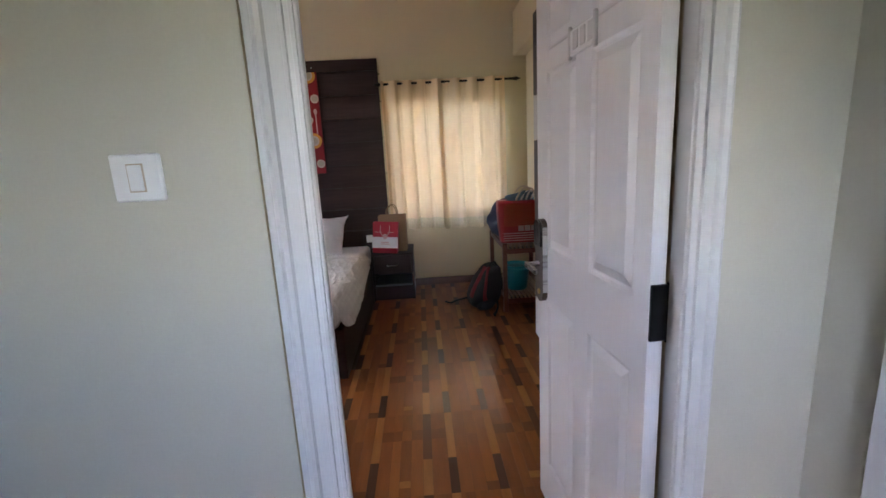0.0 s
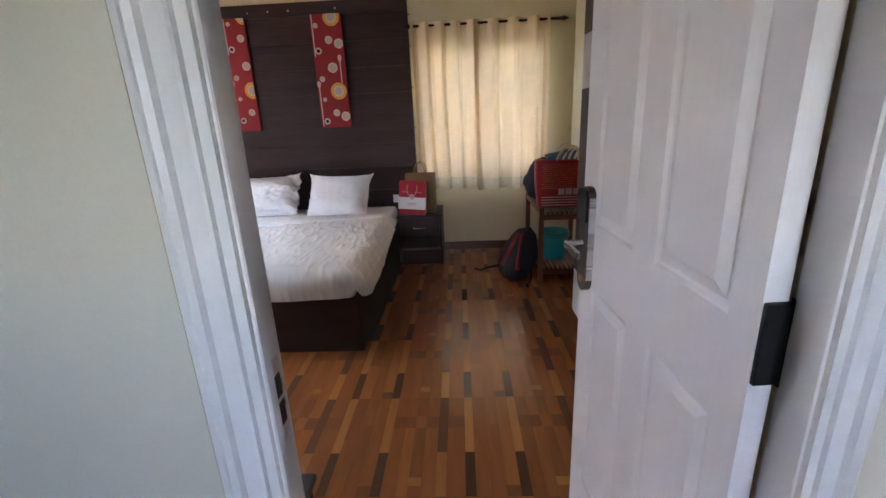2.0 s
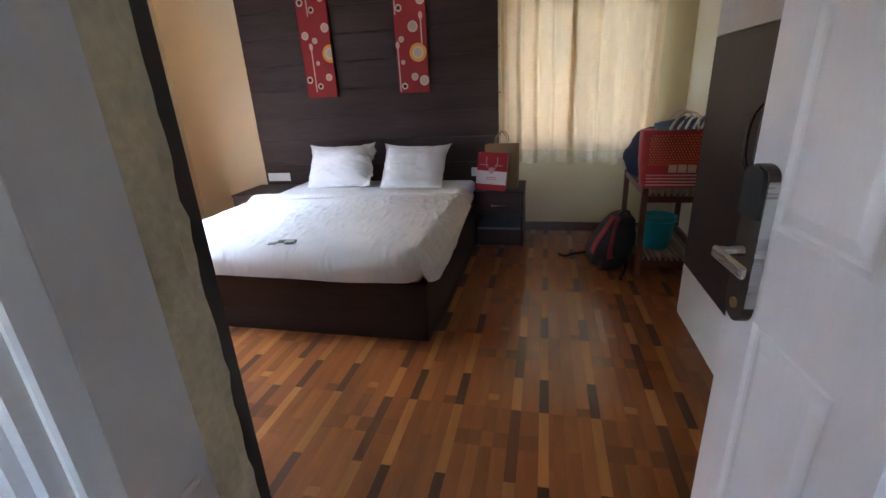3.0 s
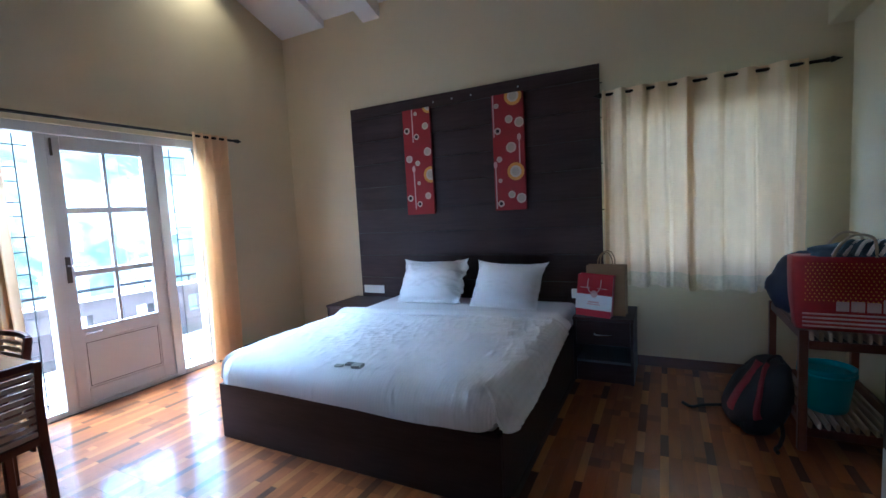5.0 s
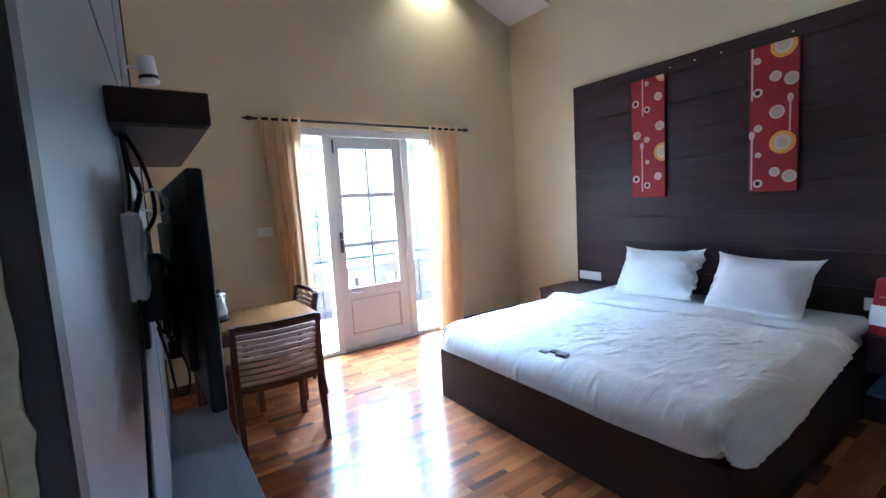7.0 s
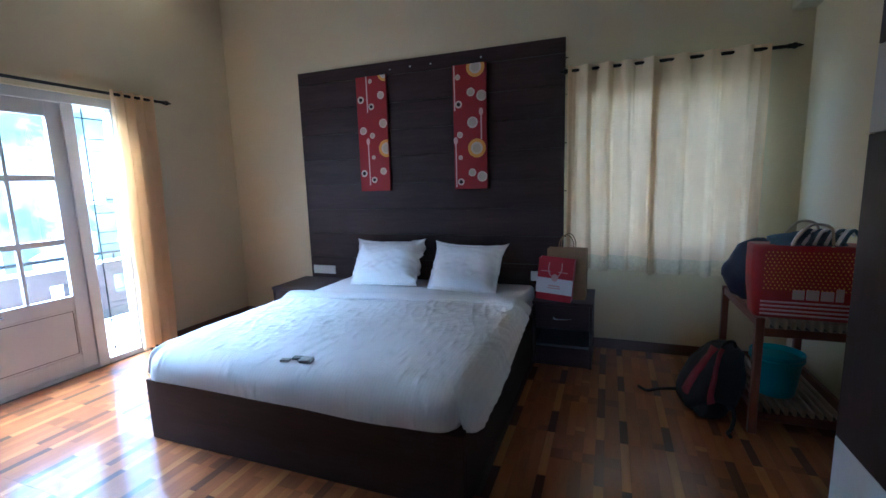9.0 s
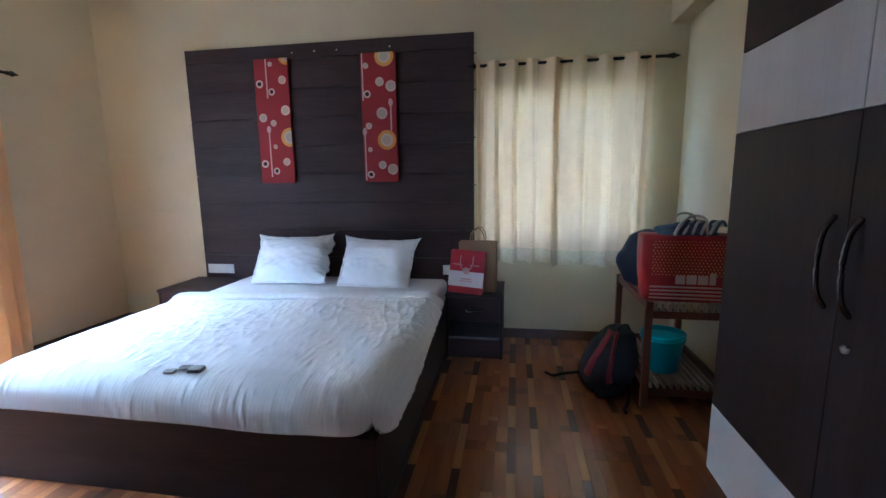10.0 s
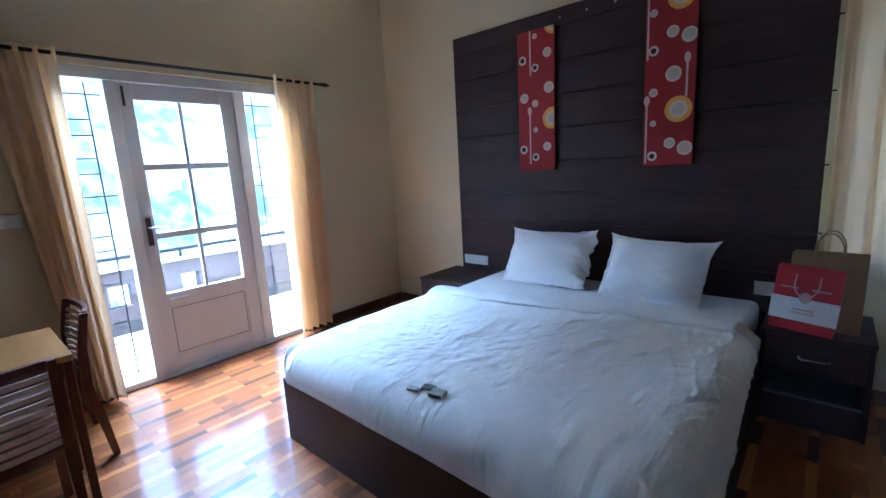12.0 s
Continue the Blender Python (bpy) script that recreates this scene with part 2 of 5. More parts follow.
def finish(name, bm, mat, smooth=False):
    bmesh.ops.recalc_face_normals(bm, faces=bm.faces)
    me = bpy.data.meshes.new(name)
    bm.to_mesh(me)
    bm.free()
    for m in (mat if isinstance(mat, (list, tuple)) else [mat]):
        me.materials.append(m)
    if smooth:
        me.polygons.foreach_set("use_smooth", [True] * len(me.polygons))
    return me


def part(name, bm, mat, parent, label="", smooth=False, m=None):
    ob = new(name, finish(name, bm, mat, smooth))
    ob.parent = parent
    if m is not None:
        ob.matrix_basis = m
    return tagged(ob, label)


def setting(name, bm, mat, label, category, smooth=False):
    return tagged(new(name, finish(name, bm, mat, smooth)), label, category, "", "structure")


def box(x0, x1, y0, y1, z0, z1, bevel=0.0, bm=None, segments=1):
    own = bm is None
    made = bmesh.new()
    bmesh.ops.create_cube(made, size=1.0, matrix=Matrix.Translation(((x0 + x1) / 2, (y0 + y1) / 2, (z0 + z1) / 2)) @ Matrix.Diagonal((x1 - x0, y1 - y0, z1 - z0, 1)))
    if bevel:
        bmesh.ops.bevel(made, geom=made.edges[:], offset=bevel, segments=segments, affect="EDGES", profile=0.5)
    if own:
        return made
    join(bm, made)
    return bm


def join(bm, other, m=None):
    """Adds the faces of other to bm and frees it."""
    if m is not None:
        bmesh.ops.transform(other, matrix=m, verts=other.verts)
    vs = [bm.verts.new(v.co) for v in other.verts]
    other.verts.index_update()
    for f in other.faces:
        g = bm.faces.new([vs[v.index] for v in f.verts])
        g.material_index, g.smooth = f.material_index, f.smooth
    other.free()
    return bm


def rod(a, b, r, r2=None, sides=12, bm=None):
    a, b = Vector(a), Vector(b)
    made = bmesh.new()
    d = b - a
    bmesh.ops.create_cone(made, cap_ends=True, segments=sides, radius1=r, radius2=r if r2 is None else r2, depth=d.length,
                          matrix=Matrix.Translation((a + b) / 2) @ d.to_track_quat("Z", "Y").to_matrix().to_4x4())
    return made if bm is None else join(bm, made)


def ball(x, y, z, r, sx=1, sy=1, sz=1, u=14, v=9, bm=None):
    made = bmesh.new()
    bmesh.ops.create_uvsphere(made, u_segments=u, v_segments=v, radius=r, matrix=Matrix.Translation((x, y, z)) @ Matrix.Diagonal((sx, sy, sz, 1)))
    return made if bm is None else join(bm, made)


def tube(points, r, sides=8, bm=None):
    """A bent tube along points, smoothed by Catmull-Rom."""
    pts = [Vector(p) for p in points]
    if len(pts) > 2:
        fine = []
        ext = [pts[0]] + pts + [pts[-1]]
        for i in range(1, len(ext) - 2):
            p0, p1, p2, p3 = ext[i - 1:i + 3]
            for s in range(6):
                t = s / 6
                fine.append(0.5 * (2 * p1 + (p2 - p0) * t + (2 * p0 - 5 * p1 + 4 * p2 - p3) * t * t + (3 * p1 - p0 - 3 * p2 + p3) * t ** 3))
        pts = fine + [pts[-1]]
    made = bmesh.new()
    rings = []
    for i, p in enumerate(pts):
        d = (pts[min(i + 1, len(pts) - 1)] - pts[max(i - 1, 0)]).normalized()
        q = d.to_track_quat("Z", "Y")
        rings.append([made.verts.new(p + q @ Vector((r * math.cos(2 * math.pi * j / sides), r * math.sin(2 * math.pi * j / sides), 0))) for j in range(sides)])
    for a, b in zip(rings, rings[1:]):
        for j in range(sides):
            made.faces.new((a[j], a[(j + 1) % sides], b[(j + 1) % sides], b[j]))
    made.faces.new(rings[0])
    made.faces.new(rings[-1])
    return made if bm is None else join(bm, made)


def lathe(profile, sides=24):
    """A turned body from (radius, height) pairs."""
    made = bmesh.new()
    rings = [[made.verts.new((r * math.cos(2 * math.pi * j / sides), r * math.sin(2 * math.pi * j / sides), z)) for j in range(sides)] for r, z in profile]
    for a, b in zip(rings, rings[1:]):
        for j in range(sides):
            made.faces.new((a[j], a[(j + 1) % sides], b[(j + 1) % sides], b[j]))
    made.faces.new(rings[0])
    made.faces.new(rings[-1])
    return made


def plate(outline, y0, y1):
    """A flat plate with an outline in x and z, between two depths in y."""
    made = bmesh.new()
    a = [made.verts.new((x, y0, z)) for x, z in outline]
    b = [made.verts.new((x, y1, z)) for x, z in outline]
    made.faces.new(a)
    made.faces.new(b)
    for i in range(len(a)):
        made.faces.new((a[i], a[(i + 1) % len(a)], b[(i + 1) % len(b)], b[i]))
    return made


def sheet(nu, nv, at):
    """A grid whose corner (i, j) lies at at(u, v), both from 0 to 1."""
    made = bmesh.new()
    g = [[made.verts.new(at(i / nu, j / nv)) for j in range(nv + 1)] for i in range(nu + 1)]
    for i in range(nu):
        for j in range(nv):
            made.faces.new((g[i][j], g[i + 1][j], g[i + 1][j + 1], g[i][j + 1]))
    return made


def hollow_wall(axis, c0, c1, u0, u1, z0, z1, holes):
    """A wall between c0 and c1 on its axis, from u0 to u1 along, with openings (u0, u1, z0, z1) that go through it."""
    us = sorted({u0, u1, *[h[0] for h in holes], *[h[1] for h in holes]})
    zs = sorted({z0, z1, *[h[2] for h in holes], *[h[3] for h in holes]})
    made = bmesh.new()
    full = [[not any(h[0] < (a + b) / 2 < h[1] and h[2] < (c + d) / 2 < h[3] for h in holes) for c, d in zip(zs, zs[1:])] for a, b in zip(us, us[1:])]
    cache = {}

    def vert(i, k, c):
        if (i, k, c) not in cache:
            cache[i, k, c] = made.verts.new((c, us[i], zs[k]) if axis == "x" else (us[i], c, zs[k]))
        return cache[i, k, c]
    nu, nz = len(us) - 1, len(zs) - 1
    for i in range(nu):
        for k in range(nz):
            if not full[i][k]:
                continue
            for c in (c0, c1):
                made.faces.new((vert(i, k, c), vert(i + 1, k, c), vert(i + 1, k + 1, c), vert(i, k + 1, c)))
            for di, dk, e in ((-1, 0, ((i, k), (i, k + 1))), (1, 0, ((i + 1, k), (i + 1, k + 1))), (0, -1, ((i, k), (i + 1, k))), (0, 1, ((i, k + 1), (i + 1, k + 1)))):
                if 0 <= i + di < nu and 0 <= k + dk < nz and full[i + di][k + dk]:
                    continue
                (a, b), (c, d) = e
                made.faces.new((vert(a, b, c0), vert(c, d, c0), vert(c, d, c1), vert(a, b, c1)))
    return made

# ---- the structure ----
XL, XR, YN, YF = -2.45, 2.70, 0.995, 5.0      # bedroom: left and right wall, entry wall and headboard wall
SLOPE = 0.385

setting("wall_headboard", hollow_wall("y", YF, YF + 0.2, XL - 0.2, XR + 0.2, 0, 3.8, [(1.22, 2.42, 0.85, 2.15)]), M_ROOM, "cream painted wall behind the bed, with a curtained window", "wall")
setting("wall_balcony", hollow_wall("x", XL - 0.2, XL, YN, YF, 0, 4.6, [(2.30, 3.80, 0.0, 2.19)]), M_ROOM, "cream painted gable wall with a glazed balcony door", "wall")
setting("wall_wardrobe", box(XR, XR + 0.2, YN, YF, 0, 4.6), M_ROOM, "cream painted wall beside the wardrobe", "wall")
entry = hollow_wall("y", 0.80, YN, -2.45, 2.9, 0, 3.8, [(1.18, 2.06, 0.0, 2.08)])
entry.normal_update()
for f in entry.faces:
    f.material_index = 1 if f.calc_center_median().y < 0.81 else 0
setting("wall_entry", entry, [M_ROOM, M_HALL], "painted wall with the doorway between corridor and bedroom", "wall")
setting("floor", box(XL - 0.2, XR + 0.2, 0.80, YF + 0.2, -0.15, -0.003), M_SUBFLOOR, "wood-patterned floor of narrow brown planks", "floor")
setting("beam", box(2.56, 2.699, YN + 0.005, YF - 0.002, 2.51, 2.95, 0.006), M_ROOM, "painted beam along the top of the wardrobe wall", "beam")

# sloped ceiling with white rafters, ridge over the middle of the room
cl = bmesh.new()
tilt = math.atan(SLOPE)
for sign, y0 in ((1, YF), (-1, YN)):
    prof = [(y0 + sign * 0.25, 3.57 - 0.25 * SLOPE), (3.0, 3.57 + SLOPE * 2.0), (3.0, 3.72 + SLOPE * 2.0), (y0 + sign * 0.25, 3.72 - 0.25 * SLOPE)]
    a = [cl.verts.new((XL - 0.15, y, z)) for y, z in prof]
    b = [cl.verts.new((XR + 0.15, y, z)) for y, z in prof]
    cl.faces.new(a), cl.faces.new(b)
    for i in range(4):
        cl.faces.new((a[i], a[(i + 1) % 4], b[(i + 1) % 4], b[i]))
for x0, x1, drop in ((XL + 0.002, -1.80, 0.075), (-1.27, -1.06, 0.15)):
    prof = [(YF - 0.002, 3.57 - drop), (3.0, 3.57 + SLOPE * 2 - drop), (3.0, 3.571 + SLOPE * 2), (YF - 0.002, 3.571)]
    a = [cl.verts.new((x0, y, z)) for y, z in prof]
    b = [cl.verts.new((x1, y, z)) for y, z in prof]
    cl.faces.new(a), cl.faces.new(b)
    for i in range(4):
        cl.faces.new((a[i], a[(i + 1) % 4], b[(i + 1) % 4], b[i]))
setting("ceiling", cl, M_CEIL, "white sloping ceiling with broad painted rafters", "ceiling")

# skirting
sk = tagged(new("baseboard"), "red-brown skirting along the cream walls", "skirting", "", "structure")
for x0, x1, y0, y1 in ((XL + 0.001, -1.505, YF - 0.012, YF - 0.001), (1.09, XR - 0.001, YF - 0.012, YF - 0.001), (XL + 0.001, XL + 0.012, YN + 0.04, 2.29), (XL + 0.001, XL + 0.012, 3.81, YF - 0.014), (XR - 0.012, XR - 0.001, 3.37, YF - 0.014)):
    part("skirting_board", box(x0, x1, y0, y1, 0, 0.085, 0.002), M_BASEBOARD, sk)

# corridor outside the room
setting("corridor_floor", box(-2.4, 2.5, -1.2, 0.8004, -0.15, 0), M_BALCONY, "pale tiled corridor floor", "floor")
setting("corridor_ceiling", box(-2.4, 2.5, -1.2, 0.799, 2.7, 2.85), M_CEIL, "white corridor ceiling", "ceiling")
setting("corridor_wall_side", box(2.297, 2.45, -1.2, 0.799, 0, 2.7), M_HALL, "pale olive corridor side wall", "wall")
# unseen back wall; its opening is added to let daylight onto the doorway
setting("corridor_wall_back", hollow_wall("y", -1.2, -1.05, -2.4, 2.297, 0, 2.7, [(1.30, 1.70, 1.32, 1.92)]), M_HALL, "pale olive corridor wall facing the room door, with an added opening for daylight", "wall")
setting("corridor_wall_end", box(-2.4, -2.25, -1.05, 0.799, 0, 2.7), M_HALL, "pale olive corridor end wall", "wall")
setting("trim", box(2.272, 2.296, 0.50, 0.655, 0, 2.1, 0.006), M_WHITE, "white door surround on the corridor side wall", "trim")

# ---- room door, standing open ----
fr = tagged(new("door_frame"), "white painted door frame with moulded architrave", "door frame", "", "structure")
for x0, x1, r0, r1 in ((1.187, 1.282, 1.187, 1.258), (1.985, 2.055, 2.014, 2.055)):
    part("jamb", box(x0, x1, 0.790, 0.812, 0, 2.05, 0.002), M_WHITE, fr)
    part("rebate", box(r0, r1, 0.8125, 0.890, 0, 2.05, 0.002), M_WHITE, fr)
part("head_jamb", box(1.187, 2.055, 0.79, 0.888, 2.05, 2.078, 0.003), M_WHITE, fr)


def architrave(x_out, x_in, z1):
    s = 1 if x_in > x_out else -1
    w = abs(x_in - x_out)
    prof = [(0, 0.800), (0, 0.785), (0.004, 0.776), (0.012, 0.771), (0.020, 0.775), (0.024, 0.783), (w - 0.026, 0.784), (w - 0.024, 0.778), (w - 0.018, 0.777), (w - 0.016, 0.784), (w - 0.009, 0.785), (w - 0.007, 0.779), (w, 0.780), (w, 0.800)]
    made = bmesh.new()
    a = [made.verts.new((x_out + s * d, y, 0)) for d, y in prof]
    b = [made.verts.new((x_out + s * d, y, z1)) for d, y in prof]
    made.faces.new(a), made.faces.new(b)
    for i in range(len(a)):
        made.faces.new((a[i], a[(i + 1) % len(a)], b[(i + 1) % len(b)], b[i]))
    return made


part("architrave", architrave(1.203, 1.277, 2.12), M_WHITE, fr)
part("architrave", architrave(2.056, 1.988, 2.12), M_WHITE, fr)
part("head_architrave", box(1.273, 1.987, 0.780, 0.800, 2.056, 2.12, 0.004), M_WHITE, fr)
sp = part("strike_plate", box(1.2582, 1.2600, 0.840, 0.876, 0.972, 1.112, 0.001), M_STEEL, fr, "steel strike plate with two dark slots")
for z in (1.000, 1.047):
    part("slot", box(1.2601, 1.2607, 0.846, 0.870, z, z + 0.038), M_BLACKDOT, sp)
for z in (0.983, 1.099):
    part("screw", rod((1.2600, 0.858, z), (1.2612, 0.858, z), 0.004), M_STEEL, sp)
part("plaster_reveal", box(1.1805, 1.186, 0.891, 0.99, 0, 2.05, 0.002), M_PLASTER, fr, "rough cream plaster behind the frame")

DW = 0.745
door = thing("door_1", 2.009, 0.894, 0.012, -86.0, "white moulded panel door standing open into the room", "door", "", "structure")


def door_skin(y_face, sign):
    """One face of the moulded door: raised panels in sunk mouldings."""
    made = bmesh.new()
    cols, rows = [(0.065, 0.305), (0.405, 0.640)], [(0.20, 0.917), (1.107, 1.725), (1.79, 1.945)]
    xs = sorted({0, DW, *[c for p in cols for c in p]})
    zs = sorted({0, 2.03, *[c for p in rows for c in p]})
    for x0, x1 in zip(xs, xs[1:]):
        for z0, z1 in zip(zs, zs[1:]):
            if (x0, x1) in cols and (z0, z1) in rows:
                loops = []
                for d, h in ((0, 0), (0.008, -0.006), (0.016, -0.007), (0.042, 0.001), (0.046, 0.001)):
                    loops.append([made.verts.new((-x, y_face + sign * h, z)) for x, z in ((x0 + d, z0 + d), (x1 - d, z0 + d), (x1 - d, z1 - d), (x0 + d, z1 - d))])
                for a, b in zip(loops, loops[1:]):
                    for i in range(4):
                        made.faces.new((a[i], a[(i + 1) % 4], b[(i + 1) % 4], b[i]))
                made.faces.new(loops[-1])
            else:
                made.faces.new([made.verts.new((-x, y_face, z)) for x, z in ((x0, z0), (x1, z0), (x1, z1), (x0, z1))])
    bmesh.ops.remove_doubles(made, verts=made.verts, dist=0.0002)
    return made


part("leaf", box(-DW, 0, -0.030, -0.008, 0, 2.03), M_DOOR, door)
part("outer_skin", door_skin(-0.038, -1), M_DOOR, door)
part("inner_skin", door_skin(0.0, 1), M_DOOR, door)
lip = bmesh.new()
for x0, x1, z0, z1 in ((-DW - 0.001, -DW + 0.004, 0, 2.03), (-0.004, 0.001, 0, 2.03)):
    box(x0, x1, -0.0379, -0.0001, z0, z1, bm=lip)
part("edge_band", lip, M_DOOR, door)
lock = part("lock_plate", plate([(-0.682 + 0.037 * math.cos(a) * 1.0, 0.935 + 0.037 * math.sin(a)) for a in np.linspace(math.pi, 2 * math.pi, 12)] + [(-0.682 + 0.037 * math.cos(a), 1.195 + 0.022 * math.sin(a)) for a in np.linspace(0, math.pi, 12)], -0.058, -0.0385), M_BRONZE, door, "brown metal electronic lock plate")
part("keypad", plate([(-0.716, 1.118), (-0.648, 1.118), (-0.648, 1.192), (-0.655, 1.207), (-0.682, 1.213), (-0.709, 1.207), (-0.716, 1.192)], -0.066, -0.058), M_BLACKGLOSS, lock, "glossy black card reader")
part("side_rim", box(-0.7205, -0.7195, -0.057, -0.0385, 0.94, 1.19), M_STEEL, lock)
part("side_rim", box(-0.6445, -0.6435, -0.057, -0.0385, 0.94, 1.19), M_STEEL, lock)
part("keyhole", rod((-0.680, -0.058, 0.937), (-0.680, -0.063, 0.937), 0.011), M_BRASS, lock, "brass key cylinder")
lev = tube([(-0.685, -0.058, 1.046), (-0.685, -0.09, 1.046), (-0.683, -0.101, 1.045)], 0.011)
join(lev, box(-0.695, -0.575, -0.112, -0.100, 1.032, 1.056, 0.004))
part("lever_handle", lev, M_STEEL, lock, "satin steel lever handle")
part("inner_lever", tube([(-0.685, 0.0, 1.046), (-0.685, 0.05, 1.046), (-0.66, 0.058, 1.046), (-0.58, 0.056, 1.044)], 0.010), M_STEEL, lock)
num = part("number_plate", box(-0.432, -0.278, -0.047, -0.0385, 1.728, 1.80, 0.003), M_WHITEPLASTIC, door, "white raised room number plate")
part("number_frame", box(-0.440, -0.431, -0.05, -0.0385, 1.72, 1.81, 0.002), M_WHITE, num)
part("number_frame", box(-0.279, -0.270, -0.05, -0.0385, 1.72, 1.81, 0.002), M_WHITE, num)
for x in (-0.405, -0.357, -0.309):
    part("numeral_bar", box(x, x + 0.03, -0.050, -0.047, 1.742, 1.79, 0.001), M_WHITE, num)
for z in (0.25, 1.02, 1.80):
    hg = part("hinge", box(-0.002, 0.008, -0.036, 0.012, z, z + 0.135, 0.002), M_BLACK, door, "black painted hinge")
    part("hinge_pin", rod((0.004, 0.008, z - 0.004), (0.004, 0.008, z + 0.139), 0.006), M_BLACK, hg)

sw = thing("light_switch", 0.969, 0.80, 1.465, 0, "square white plastic switch on the corridor wall", "switch")
part("plate", box(-0.043, 0.043, -0.013, 0, -0.042, 0.042, 0.003), M_WHITEPLASTIC, sw)
part("rocker_gap", box(-0.0145, 0.0150, -0.0134, -0.0131, -0.0255, 0.0250), M_GREYDOT, sw, "thin grey gap round the rocker")
part("rocker", box(-0.012, 0.0125, -0.017, -0.0135, -0.023, 0.0225, 0.0015), M_WHITEPLASTIC, sw)

# ---- balcony door and side lights ----
fd = tagged(new("window_1"), "white painted frame with glazed side lights round the balcony door", "window", "", "structure")
FX0, FX1 = XL - 0.13, XL - 0.03
for y0, y1 in ((2.302, 2.345), (2.565, 2.640), (3.405, 3.487), (3.757, 3.798)):
    part("mullion", box(FX0, FX1, y0, y1, 0.0, 2.115, 0.004), M_WHITE, fd)
part("head_rail", box(FX0, FX1 + 0.01, 2.302, 3.798, 2.116, 2.188, 0.004), M_WHITE, fd)
part("threshold", box(FX0, FX1, 2.641, 3.404, 0.0, 0.029, 0.002), M_WHITE, fd)
for y0, y1 in ((2.346, 2.564), (3.488, 3.756)):
    ry = y0 + (0.62 if y0 < 3 else 0.373) * (y1 - y0)
    part("sill", box(FX0, FX1, y0, y1, 0.0, 0.045, 0.003), M_WHITE, fd)
    p = part("pane", box(XL - 0.085, XL - 0.081, y0, y1, 0.046, 2.115), M_GLASS, fd)
    p.visible_shadow = False
    gr = part("grille", rod((XL - 0.115, ry, 0.05), (XL - 0.115, ry, 2.11), 0.005, sides=6), M_IRON, fd, "black iron ladder grille")
    heights = [0.10, 0.25, 0.34, 0.49, 0.60, 0.77, 0.84, 1.0, 1.10, 1.26, 1.37, 1.52, 1.62, 1.77, 1.87, 2.03]
    for i, z in enumerate(heights):
        full = i % 5 == 0
        s0, s1 = (y0, ry + 0.003) if y0 < 3 else (ry - 0.003, y1)
        part("bar", box(XL - 0.12, XL - 0.11, y0 if full else s0, y1 if full else s1, z - 0.004, z + 0.004), M_IRON, gr)

bd = thing("door_2", XL - 0.045, 2.641, 0.03, 0, "white balcony door with six glass panes, closed", "door", "", "structure")
W2, H2 = 0.763, 2.084
for y0, y1 in ((0.0, 0.085), (W2 - 0.105, W2)):
    part("stile", box(-0.04, 0, y0, y1, 0, H2, 0.003), M_WHITE, bd)
for z0, z1 in ((0.0, 0.12), (0.50, 0.605), (1.976, H2)):
    part("rail", box(-0.04, 0, 0.085, W2 - 0.105, z0, z1, 0.003), M_WHITE, bd)
part("lower_panel", box(-0.028, -0.010, 0.085, W2 - 0.105, 0.12, 0.50), M_WHITE, bd)
gl = bmesh.new()
for a in ((0.10, 0.645, 0.135, 0.139), (0.10, 0.645, 0.480, 0.484)):
    box(-0.0099, -0.0085, a[0], a[1], a[2], a[3], bm=gl)
for a in ((0.10, 0.104), (0.641, 0.645)):
    box(-0.0099, -0.0085, a[0], a[1], 0.139, 0.480, bm=gl)
part("panel_groove", gl, M_DARKTRIM, bd, "thin dark groove round the lower panel")
part("glazing_bar", box(-0.035, -0.004, 0.358, 0.384, 0.605, 1.976, 0.003), M_WHITE, bd)
for z in (1.012, 1.500):
    part("glazing_bar", box(-0.0345, -0.0045, 0.085, W2 - 0.105, z, z + 0.045, 0.003), M_WHITE, bd)
for y0, y1 in ((0.085, 0.358), (0.384, W2 - 0.105)):
    for z0, z1 in ((0.605, 1.012), (1.057, 1.5), (1.545, 1.976)):
        p = part("pane", box(-0.021, -0.017, y0, y1, z0, z1), M_GLASS, bd)
        p.visible_shadow = False
hp = part("handle_plate", box(0.001, 0.010, 0.028, 0.062, 0.97, 1.17, 0.003), M_BRONZE, bd, "dark metal handle plate")
part("lever", tube([(0.01, 0.045, 1.10), (0.05, 0.045, 1.10), (0.058, 0.06, 1.10), (0.056, 0.155, 1.095)], 0.008), M_STEEL, hp)
bt = part("bolt", box(0.001, 0.012, 0.10, 0.22, 0.545, 0.565, 0.002), M_STEEL, bd, "small sliding bolt")
part("bolt_knob", rod((0.012, 0.2, 0.555), (0.028, 0.2, 0.555), 0.006), M_STEEL, bt)
part("bolt", box(0.001, 0.012, 0.02, 0.035, 1.93, 2.06, 0.002), M_BRONZE, bd, "dark tower bolt")

# window behind the headboard curtains
w2 = tagged(new("window_2"), "white framed window behind drawn curtains", "window", "", "structure")
for x0, x1, z0, z1 in ((1.222, 1.27, 0.852, 2.148), (2.37, 2.418, 0.852, 2.148), (1.795, 1.845, 0.90, 2.10)):
    part("window_frame", box(x0, x1, YF + 0.06, YF + 0.12, z0, z1, 0.003), M_WHITE, w2)
for z0, z1 in ((0.852, 0.90), (2.10, 2.148)):
    part("window_frame", box(1.27, 2.37, YF + 0.06, YF + 0.12, z0, z1, 0.003), M_WHITE, w2)
for x0, x1 in ((1.27, 1.795), (1.845, 2.37)):
    p = part("pane", box(x0, x1, YF + 0.088, YF + 0.092, 0.90, 2.10), M_GLASS, w2)
    p.visible_shadow = False

